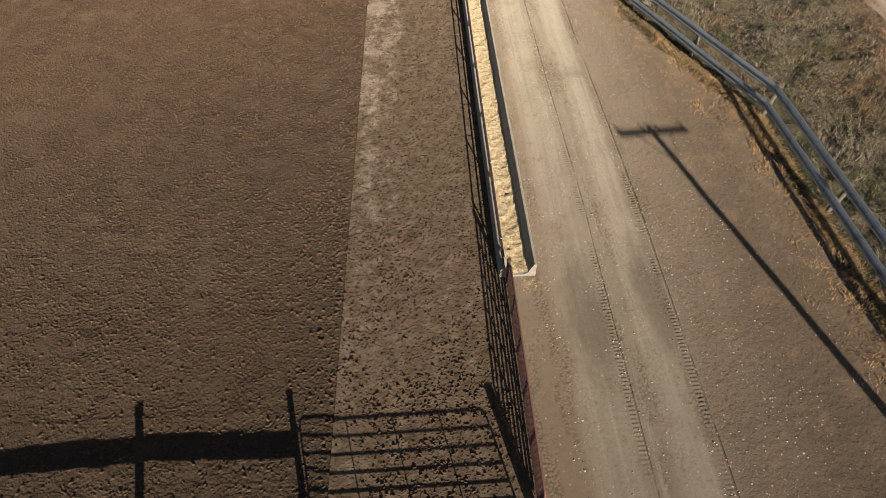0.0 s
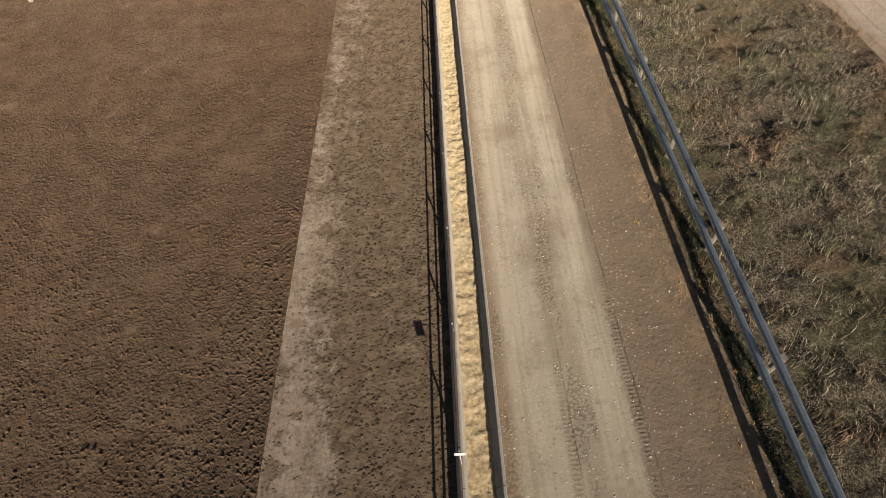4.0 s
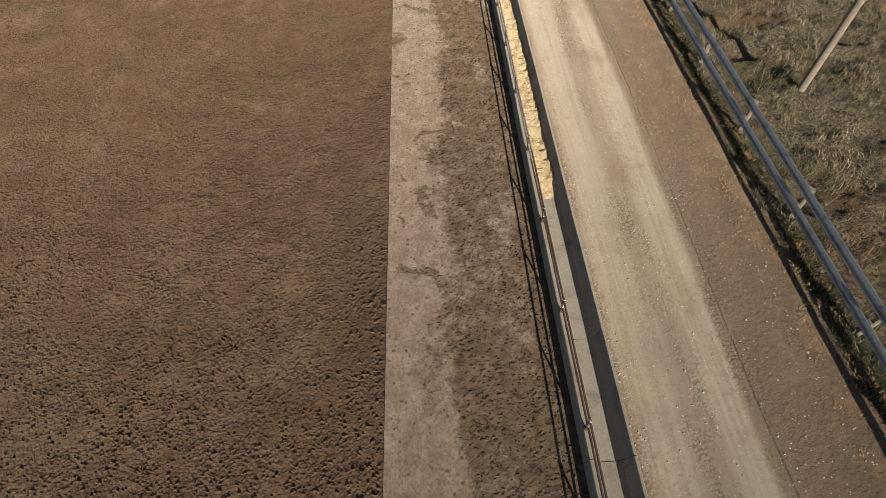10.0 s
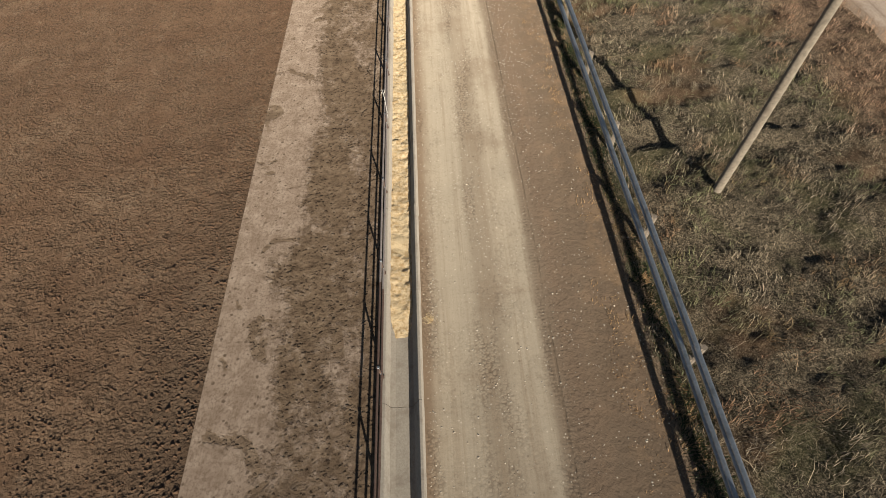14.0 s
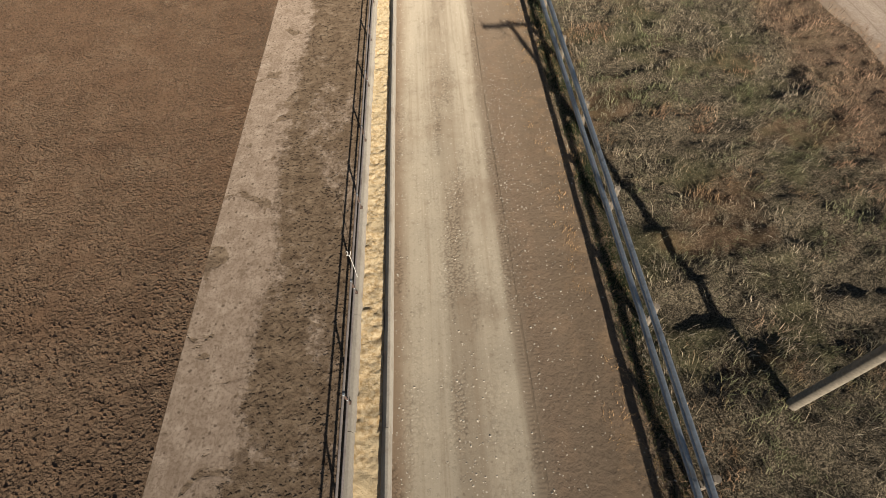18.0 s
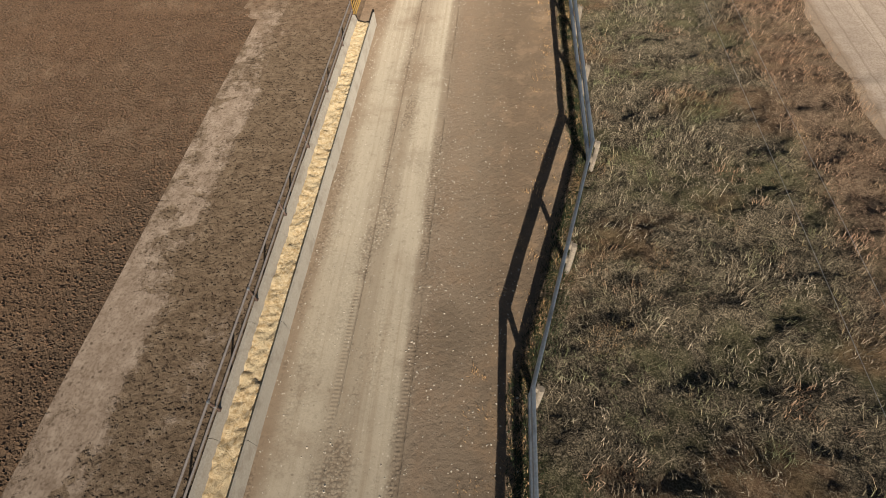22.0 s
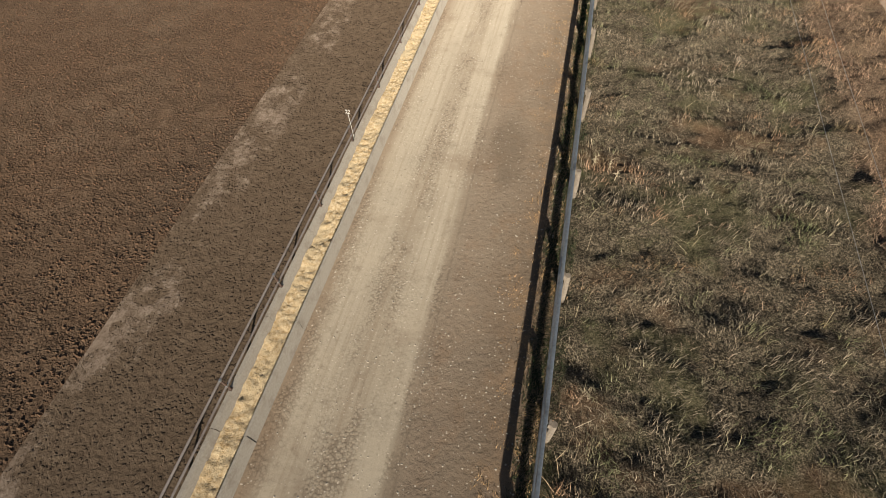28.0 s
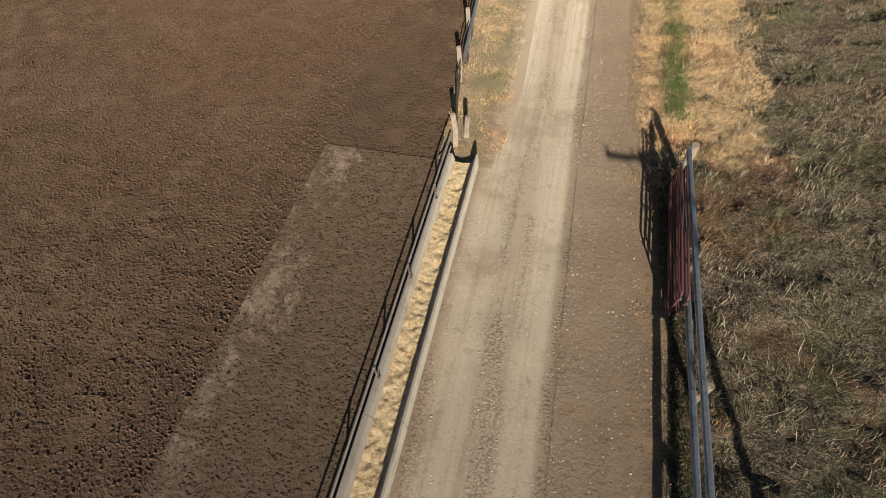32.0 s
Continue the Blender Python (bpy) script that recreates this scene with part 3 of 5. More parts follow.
# ---- mesh helpers ----
class Geo:
    """Gathers vertices and faces of one mesh."""

    def __init__(self):
        self.v, self.f = [], []

    def add(self, verts, faces):
        n = len(self.v)
        self.v += [tuple(p) for p in verts]
        self.f += [tuple(i + n for i in q) for q in faces]
        return self

    def box(self, lo, hi, bevel=0.0):
        b = bmesh.new()
        bmesh.ops.create_cube(b, size=1.0)
        size = [h - l for l, h in zip(lo, hi)]
        for v in b.verts:
            v.co = [l + (c + 0.5) * s for l, c, s in zip(lo, v.co, size)]
        if bevel:
            bmesh.ops.bevel(b, geom=b.edges[:], offset=bevel, segments=1, affect="EDGES")
        b.verts.ensure_lookup_table()
        self.add([v.co[:] for v in b.verts], [[v.index for v in f.verts] for f in b.faces])
        b.free()
        return self

    def tube(self, pts, radius, sides=8, caps=True, taper=1.0):
        pts = [Vector(p) for p in pts]
        n = len(pts)
        ring = []
        for i, p in enumerate(pts):
            d = (pts[min(i + 1, n - 1)] - pts[max(i - 1, 0)]).normalized()
            a = d.orthogonal().normalized() if not i else (a - d * a.dot(d)).normalized()
            b = d.cross(a)
            r = radius * (1 + (taper - 1) * i / max(1, n - 1))
            ring += [p + (a * math.cos(k * math.tau / sides) + b * math.sin(k * math.tau / sides)) * r for k in range(sides)]
        faces = [(i * sides + k, i * sides + (k + 1) % sides, (i + 1) * sides + (k + 1) % sides, (i + 1) * sides + k)
                 for i in range(n - 1) for k in range(sides)]
        if caps:
            faces += [tuple(range(sides))[::-1], tuple(range((n - 1) * sides, n * sides))]
        return self.add(ring, faces)

    def sweep(self, profile, a, b, closed=True, side=None):
        """A profile of (across, up) carried from a to b."""
        a, b = Vector(a), Vector(b)
        d = (b - a).normalized()
        s = Vector((d.y, -d.x, 0)).normalized() if side is None else Vector(side)
        n = len(profile)
        vs = [p + s * u + Vector((0, 0, w)) for p in (a, b) for u, w in profile]
        fs = [(k, (k + 1) % n, n + (k + 1) % n, n + k) for k in range(n if closed else n - 1)]
        if closed:
            fs += [tuple(range(n))[::-1], tuple(range(n, 2 * n))]
        return self.add(vs, fs)

    def mesh(self, name, material, smooth=False):
        me = bpy.data.meshes.new(name)
        me.from_pydata(self.v, [], self.f)
        me.materials.append(material)
        b = bmesh.new()
        b.from_mesh(me)
        bmesh.ops.recalc_face_normals(b, faces=b.faces[:])
        b.to_mesh(me)
        b.free()
        if smooth:
            me.set_sharp_from_angle(angle=radians(50))
            me.polygons.foreach_set("use_smooth", [True] * len(me.polygons))
        return me


def part(name, geo, material, parent=None, label="", at=None, smooth=False):
    """Links a mesh as one object, under a thing or a part where parent is given."""
    ob = new(name, geo if isinstance(geo, bpy.types.Mesh) else geo.mesh(name, material, smooth))
    if parent:
        ob.parent = parent
    if at is not None:
        ob.matrix_basis = at if isinstance(at, Matrix) else Matrix.Translation(at)
    if label:
        ob["label"] = label
    return ob


def thing(name, label, category, group="", at=(0, 0, 0), kind=""):
    return tagged(new(name), label, category, group, kind) if at == (0, 0, 0) else placed(tagged(new(name), label, category, group, kind), at)


def placed(ob, at):
    ob.matrix_basis = at if isinstance(at, Matrix) else Matrix.Translation(at)
    return ob


def bulk(name, verts, faces, sides, material, smooth=False):
    """A mesh from numpy arrays, all faces with the same number of sides."""
    me = bpy.data.meshes.new(name)
    n = len(faces)
    me.vertices.add(len(verts))
    me.vertices.foreach_set("co", np.ascontiguousarray(verts, np.float32).ravel())
    me.loops.add(n * sides)
    me.loops.foreach_set("vertex_index", np.ascontiguousarray(faces, np.int32).ravel())
    me.polygons.add(n)
    me.polygons.foreach_set("loop_start", np.arange(0, n * sides, sides, dtype=np.int32))
    me.polygons.foreach_set("use_smooth", np.full(n, smooth))
    for m in material if isinstance(material, (list, tuple)) else [material]:
        me.materials.append(m)
    me.update(calc_edges=True)
    return me


RNG = np.random.default_rng(7)


def smooth_noise(x, y, size, seed):
    """Value noise in [-1, 1] with features of that size."""
    table = np.random.default_rng(seed).uniform(-1, 1, (257, 257))
    u, v = np.asarray(x) / size + 1000.0, np.asarray(y) / size + 1000.0
    i, j = np.floor(u).astype(int), np.floor(v).astype(int)
    a, b = u - i, v - j
    a, b = a * a * (3 - 2 * a), b * b * (3 - 2 * b)
    g = lambda p, q: table[p % 257, q % 257]  # noqa: E731
    return (g(i, j) * (1 - a) + g(i + 1, j) * a) * (1 - b) + (g(i, j + 1) * (1 - a) + g(i + 1, j + 1) * a) * b


def fence_x(y):
    return np.interp(y, [p[1] for p in FENCE], [p[0] for p in FENCE])


def grass_edge(y):
    """Where the road's shoulder ends and the grass begins."""
    e = fence_x(y) - 0.62 + 0.16 * smooth_noise(y, y * 0, 1.3, 3) + 0.15 * smooth_noise(y, y * 0, 5.0, 4)
    start = np.interp(y, [22, 26], [1.0, 0.0])
    e = e + start * 0.12 * smooth_noise(y, y * 0, 0.7, 7)
    past = np.interp(y, [199.5, 206.5], [0.0, 1.0])
    return e * (1 - past) + past * (5.0 + 0.08 * smooth_noise(y, y * 0, 1.5, 5))


def far_road_x(y):
    return np.interp(y, [p[0] for p in FAR_ROAD], [p[1] for p in FAR_ROAD]) + 0.2 * smooth_noise(y, y * 0, 1.1, 6)


# ---- ground ----
def pen_height(x, y):
    """Trodden ground: shallow hoof pits and long swells."""
    pits = -0.045 * np.clip(smooth_noise(x, y, 0.34, 11) - 0.05, 0, 1) + 0.022 * smooth_noise(x + 7, y, 0.24, 12)
    calm = np.clip(0.7 + 0.3 * smooth_noise(x, y, 5.0, 15) + 0.3 * smooth_noise(x, y, 1.5, 16), 0.35, 1.0)
    near = np.clip((APRON - x) / 1.0, 0.0, 1.0)
    edge = np.clip(0.15 + (APRON - x) / 0.5, 0.15, 1.0)
    swell = 0.035 * smooth_noise(x, y, 2.6, 13) + 0.06 * smooth_noise(x, y, 9.0, 14)
    return pits * calm * edge + swell * near - 0.01


def grass_height(x, y):
    """Tussocks with hollows between them, lower towards the road."""
    rise = np.clip((x - grass_edge(y)) / 1.4, 0.15, 1.0)
    h = 0.15 * np.clip(smooth_noise(x * 0.75, y * 1.1, 0.95, 21), -0.35, 1) + 0.04 * smooth_noise(x * 0.7, y, 0.5, 23) + 0.10 * smooth_noise(x, y, 4.0, 22)
    return h * rise - 0.08 + 0.32 * np.exp(-((x - 9.7) ** 2 + (y - 91.2) ** 2) / 2.5)


def cushions(x, y):
    """Matted grass gathered in cushions a foot across, with gaps between them."""
    return 0.9 * smooth_noise(x * 0.8, y * 1.1, 0.34, 24) + 0.6 * smooth_noise(x * 0.7, y, 0.9, 25)


def swells(x, y):
    """Broad heaps of lodged grass lying across the slope."""
    s = smooth_noise(x * 0.5 + 0.25 * y, y, 0.62, 29) + 0.5 * smooth_noise(x, y, 1.9, 30)
    return np.clip(s, -0.8, 1.0)


def turf_height(x, y):
    rise = np.clip((x - grass_edge(y)) / 1.0, 0.0, 1.0)
    bank = 16.2 + 0.35 * smooth_noise(y, y * 0, 2.5, 27)
    return grass_height(x, y) + 0.06 * rise * swells(x, y) + 0.065 * rise * np.clip(cushions(x, y), -0.7, 1.0) + 0.055 * rise * smooth_noise(x, y, 0.15, 26) \
        + 0.20 * np.exp(-((x - bank) / 0.45) ** 2) * np.clip(0.6 + smooth_noise(x, y, 1.0, 28), 0, 1.2) * np.clip((y - 95) / 10, 0, 1)


def road_height(x, y):
    """Two shallow wheel ruts and small unevenness."""
    ruts = -0.035 * np.exp(-((x - 1.0) / 0.4) ** 2) - 0.035 * np.exp(-((x - 3.1) / 0.4) ** 2)
    return ruts + 0.02 * smooth_noise(x, y, 0.9, 31) + 0.02 * smooth_noise(x, y * 0.15, 0.45, 32)


def sheet(X, Y, Z):
    idx = np.arange(X.size).reshape(X.shape)
    quads = np.stack([idx[:-1, :-1], idx[:-1, 1:], idx[1:, 1:], idx[1:, :-1]], -1)
    return np.stack([X, Y, Z], -1).reshape(-1, 3), quads.reshape(-1, 4)


def build_ground():
    ys = np.concatenate([[-600, -200, -60], np.arange(-14, 222.01, 0.24), [260, 400, 900]])
    pen = np.array([-900, -300, -90, -45, -31, -20, -10, APRON, -3, -1.6])
    n_road, n_grass, n_far = 32, 12, 10
    cols = len(pen) + n_road + n_grass + n_far + 3
    X = np.zeros((len(ys), cols))
    Z = np.zeros_like(X)
    Y = np.repeat(ys[:, None], cols, 1)
    yc = np.clip(ys, -16, 225)
    ge, fr = grass_edge(yc), far_road_x(yc)
    k = len(pen)
    X[:, :k] = pen
    for i in range(n_road):
        X[:, k + i] = -1.15 + (ge + 1.15) * (i + 1) / n_road
    for i in range(n_grass):
        X[:, k + n_road + i] = ge + (fr - ge) * (i + 1) / n_grass
    for i in range(n_far):
        X[:, k + n_road + n_grass + i] = fr + (36 - fr) * (i + 1) / n_far
    X[:, -3:] = (90, 300, 900)
    a = k + n_road
    Z[:, :k] = -0.30
    Z[:, k - 1] = -0.12
    Z[:, k:a] = road_height(X[:, k:a], Y[:, k:a])
    Z[:, a:a + n_grass] = grass_height(X[:, a:a + n_grass], Y[:, a:a + n_grass]) - 0.2 * np.clip(X[:, a:a + n_grass] - ge[:, None], 0, 1)
    Z[:, a + n_grass:] = -0.10 + 0.02 * smooth_noise(X[:, a + n_grass:], Y[:, a + n_grass:], 1.2, 33)
    zone = np.zeros(cols - 1, int)
    zone[k - 1:a - 1] = 1
    zone[a - 1:a + n_grass - 1] = 2
    zone[a + n_grass - 1:] = 3
    V, F = sheet(X, Y, Z)
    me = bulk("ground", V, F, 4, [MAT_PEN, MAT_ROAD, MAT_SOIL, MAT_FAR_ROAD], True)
    me.polygons.foreach_set("material_index", np.tile(zone, len(ys) - 1).astype(np.int32))
    tagged(new("ground", me), "gravel road, brown dirt shoulders and grass land", "ground", kind="structure")
    # the matted turf over the soil
    ys = np.arange(-14, 222.01, 0.125)
    ge, fr = grass_edge(ys), far_road_x(ys)
    us = np.linspace(0, 1, 92)
    X = ge[:, None] + 0.02 + (fr - ge + 0.5)[:, None] * us[None]
    Y = ys[:, None] + 0 * X
    Z = turf_height(X, Y)
    Z[:, -4:] = np.minimum(Z[:, -4:], np.array([0.0, -0.06, -0.12, -0.2]))
    V, F = sheet(X, Y, Z)
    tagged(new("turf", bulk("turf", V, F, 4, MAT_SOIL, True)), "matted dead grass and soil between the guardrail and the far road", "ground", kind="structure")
    # the pens' trodden floor
    ys = np.arange(-14, 222.01, 0.3)
    xs = np.concatenate([[-300, -150, -90, -65, -50], np.arange(-40, -31, 1.0), np.arange(-31, -15.5, 0.25)])
    fine = np.concatenate([np.arange(-15.5, APRON - 0.03, 0.14), [APRON, APRON + 0.03]])
    for cols, rows in ((np.append(xs, fine[0]), ys), (fine, np.arange(-14, 222.01, 0.14))):
        X, Y = np.meshgrid(cols, rows)
        V, F = sheet(X, Y, pen_height(X, Y))
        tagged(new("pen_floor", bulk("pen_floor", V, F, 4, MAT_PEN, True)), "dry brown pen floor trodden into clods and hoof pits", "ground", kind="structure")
    for lo, hi, rim in ((SLABS[0][1], SLABS[1][0], -1.2), (SLABS[1][1], 222.0, -1.5)):
        X, Y = np.meshgrid(np.arange(APRON + 0.03, rim, 0.1), np.arange(lo, hi + 0.05, 0.1))
        V, F = sheet(X, Y, pen_height(X, Y) * 0.6 * np.clip((rim - X) / 0.6, 0, 1))
        tagged(new("pen_floor", bulk("pen_floor", V, F, 4, MAT_PEN, True)), "dry trodden dirt between the feed bunks", "ground", kind="structure")
    ys = np.arange(201.7, 222.01, 0.15)
    us = np.linspace(0, 1, 16)
    left = -1.45 - 0.07 * (ys - 202) + 0.25 * smooth_noise(ys, ys * 0, 0.9, 17)
    right = np.clip(0.5 + (ys - 202) * 0.15, 0.1, 1.1) - 0.035 * (ys - 202)
    X = left[:, None] + (right - left)[:, None] * us[None]
    Y = ys[:, None] + 0 * X
    V, F = sheet(X, Y, 0.004 + (0.045 + 0.03 * smooth_noise(X, Y, 0.4, 19)) * np.sin(us * math.pi)[None])
    tagged(new("grass_verge", bulk("grass_verge", V, F, 4, MAT_VERGE, True)), "tan soil strip with short grass beside the leaning posts", "ground", kind="structure")


SLABS = ((-14.4, 135.6), (148.2, 201.8))
build_ground()


def build_apron():
    """The concrete strip behind the bunks, cast in slabs."""
    pad = tagged(new("pavement"), "worn concrete apron caked with dry manure beside the feed bunk", "pavement", kind="structure")
    slab = Geo().box((APRON, 0.0, -0.10), (-0.9, 6.0, 0.02), 0.002).mesh("slab", MAT_APRON)
    for lo, hi in SLABS:
        n = round((hi - lo) / 6.0)
        for i in range(n):
            part("slab", slab, None, pad, at=Matrix.Translation((0, lo + i * (hi - lo) / n, random.uniform(-0.002, 0.002))) @ Matrix.Diagonal((1, (hi - lo) / n / 6.0, 1, 1)))


    # beside the yellow gates the concrete widens towards the pens
    b = bmesh.new()
    rim = [b.verts.new((x, y, z)) for z in (-0.1, 0.024) for x, y in ((-0.9, 135.62), (-6.2, 135.62), (-12.7, 140.5), (-12.8, 141.7), (-10.0, 141.8), (-6.2, 142.3), (-5.9, 148.18), (-0.9, 148.18))]
    b.faces.new(rim[8:])
    for i in range(8):
        b.faces.new((rim[i], rim[(i + 1) % 8], rim[8 + (i + 1) % 8], rim[8 + i]))
    me = bpy.data.meshes.new("slab")
    bmesh.ops.recalc_face_normals(b, faces=b.faces[:])
    b.to_mesh(me)
    b.free()
    me.materials.append(MAT_APRON)
    part("slab", me, None, pad)


build_apron()


# ---- feed bunks ----
SECTION = 3.125
FRONT_WALL = ((0.0, 0.0), (-0.012, 0.60), (-0.025, 0.62), (-0.080, 0.62), (-0.095, 0.60), (-0.25, 0.18), (-0.25, 0.0))
TROUGH_FLOOR = ((-0.251, 0.0), (-0.251, 0.178), (-0.36, 0.10), (-0.72, 0.10), (-0.849, 0.168), (-0.849, 0.0))
REAR_WALL = ((-0.85, 0.0), (-0.85, 0.17), (-0.93, 0.46), (-0.95, 0.49), (-1.06, 0.49), (-1.08, 0.46), (-1.13, 0.0))


def build_bunks():
    meshes = [(name, Geo().sweep(profile, (0, 0.006, -0.08), (0, SECTION - 0.006, -0.08), side=(1, 0, 0)).mesh(name, MAT_BUNK))
              for name, profile in (("front_wall", FRONT_WALL), ("trough_floor", TROUGH_FLOOR), ("rear_wall", REAR_WALL))]
    for lo, hi in BUNKS:
        n = round((hi - lo) / SECTION)
        for i in range(n):
            ob = thing("feed_bunk", "grey precast concrete feed bunk section beside the gravel road", "feed bunk", "feed bunk sections",
                       Matrix.Translation((random.uniform(-0.006, 0.006), lo + i * SECTION, random.uniform(-0.004, 0.008) + 0.08)) @ pose(0, 0, 0, 0, 0, random.uniform(-0.12, 0.12)))
            for name, me in meshes:
                part(name, me, None, ob)


def feed_depth(y):
    """How full the bunk is along its run, 0 to 1."""
    d = np.where((y > 60.6) & (y < 86.9), 0.0, 1.0)
    d = d * np.clip((np.abs(y - 73.75) - 13.15) / 1.2, 0, 1)
    return d


def build_feed():
    for k, (lo, hi, lab) in enumerate(((7.0, 60.7, "yellow ground corn feed, dented by muzzles, in the bunk"), (86.8, 135.0, "yellow corn feed in the concrete bunk"),
                                       (148.5, 201.6, "golden feed mounded in the concrete bunk"))):
        ys = np.arange(lo, hi, 0.055)
        us = np.linspace(0, 1, 13)
        X = -0.24 - 0.66 * us[None, :] + 0 * ys[:, None]
        Y = ys[:, None] + 0 * us[None, :]
        d = feed_depth(Y)
        bumps = 0.030 * smooth_noise(X * 0.9, Y, 0.21, 41 + k) + 0.024 * smooth_noise(X, Y * 1.1, 0.10, 44 + k) + 0.02 * smooth_noise(X * 0.3, Y, 0.7, 47)
        hole = -0.03 * np.clip(smooth_noise(X * 0.8, Y, 0.30, 51 + k) - 0.2, 0, 1)
        Z = 0.225 + (0.05 * np.abs(us[None, :] - 0.45) + bumps + hole) + 0.02 * smooth_noise(Y, Y * 0, 3.0, 52)
        Z = 0.06 + (Z - 0.06) * np.clip(0.1 + d, 0, 1)
        idx = np.arange(X.size).reshape(X.shape)
        q = np.stack([idx[:-1, :-1], idx[:-1, 1:], idx[1:, 1:], idx[1:, :-1]], -1).reshape(-1, 4)
        q = q[:, ::-1]
        tagged(new("feed", bulk("feed", np.stack([X, Y, Z], -1).reshape(-1, 3), q, 4, MAT_FEED, True)), lab, "feed", kind="stuff")
    # what was spilled over the ends of the runs
    for x, y, r in ((-0.3, 148.2, 0.65), (-0.25, 6.75, 0.5), (0.25, 87.6, 0.3)):
        n = 800
        a, rr = RNG.uniform(0, math.tau, n), r * RNG.uniform(0, 1, n) ** 1.4
        rr = rr * (0.75 + 0.5 * smooth_noise(np.cos(a) + x, np.sin(a) + y, 0.6, 53))
        clumps("spilled_feed", x + rr * np.cos(a), y + rr * np.sin(a), 0 * a + 0.0, RNG.uniform(0.003, 0.012, n), MAT_FEED, "loose yellow feed spilled on the road", "feed")


def clumps(name, x, y, z, r, material, label, category, flat=0.6):
    """Many small uneven lumps in one mesh."""
    n = len(x)
    base = np.array([(1, 0, 0), (0.3, 0.95, 0), (-0.8, 0.58, 0), (-0.8, -0.6, 0), (0.3, -0.95, 0), (0.05, 0.0, 1.0)])
    tri = np.array([(0, 1, 5), (1, 2, 5), (2, 3, 5), (3, 4, 5), (4, 0, 5)])
    a = RNG.uniform(0, math.tau, n)
    V = base[None] * (r[:, None, None] * RNG.uniform(0.55, 1.45, (n, 6, 1)))
    c, s = np.cos(a)[:, None], np.sin(a)[:, None]
    P = np.stack([V[..., 0] * c - V[..., 1] * s + x[:, None], V[..., 0] * s + V[..., 1] * c + y[:, None], V[..., 2] * flat * 2.0 + z[:, None] - 0.15 * r[:, None]], -1)
    F = tri[None] + 6 * np.arange(n)[:, None, None]
    tagged(new(name, bulk(name, P.reshape(-1, 3), F.reshape(-1, 3), 3, material)), label, category, kind="stuff")


build_bunks()
build_feed()


def build_neck_rails():
    for (lo, hi), shift in zip(BUNKS, (0.22, 0.32)):
        run = thing("neck_rail", "rusty two-pipe neck rail on posts along the bunk's rear wall", "neck rail", "neck rails")
        n = round((hi - lo) / SECTION)
        post = Geo().tube([(-1.015, 0, 0.40), (-1.03, 0, 0.85), (-1.045, 0, 1.16)], 0.032, 8).box((-1.06, -0.05, 0.48), (-0.97, 0.05, 0.505), 0.004).mesh("post", MAT_RUST, False)
        clamp = Geo().box((-1.055, -0.035, -0.045), (-1.0, 0.035, 0.045), 0.008).mesh("clamp", MAT_GALV)
        for i in range(n):
            y = lo + (i + shift) * SECTION
            p = part("post", post, None, run, at=(0, y, 0))
            part("clamp", clamp, None, p, at=(0, 0, 1.12))
            part("clamp", clamp, None, p, at=(0.01, 0, 0.74))
        y = lo
        while y < hi - 0.5:
            end = min(y + 6.25, hi)
            for name, z, r in (("upper_pipe", 1.12, 0.031), ("lower_pipe", 0.74, 0.031)):
                sag = random.uniform(-0.012, 0.012)
                x = -1.015 - 0.02 * (z > 1)
                part(name, Geo().tube([(x, y + 0.004, z), (x + sag, (y + end) / 2, z + sag), (x, end - 0.004, z)], r, 8, True), MAT_RUST if y < 84 else MAT_PIPE, run, smooth=True)
            y = end


build_neck_rails()


# ---- the guardrail fence beyond the road ----
WAVE = ((0.0, -0.155), (0.02, -0.15), (0.072, -0.105), (0.080, -0.080), (0.072, -0.055), (0.02, -0.018), (0.014, 0.0), (0.02, 0.018), (0.072, 0.055), (0.080, 0.080),
        (0.072, 0.105), (0.02, 0.15), (0.0, 0.155))
BEAM = WAVE + tuple((u - 0.007, w) for u, w in WAVE[::-1])


def beam(a, b, flip=1):
    """A length of wave-shaped guardrail from a to b, its ribs to the left of the way."""
    d = (Vector(b) - Vector(a)).normalized()
    return Geo().sweep(BEAM, a, b, side=Vector((-d.y, d.x, 0)) * flip)


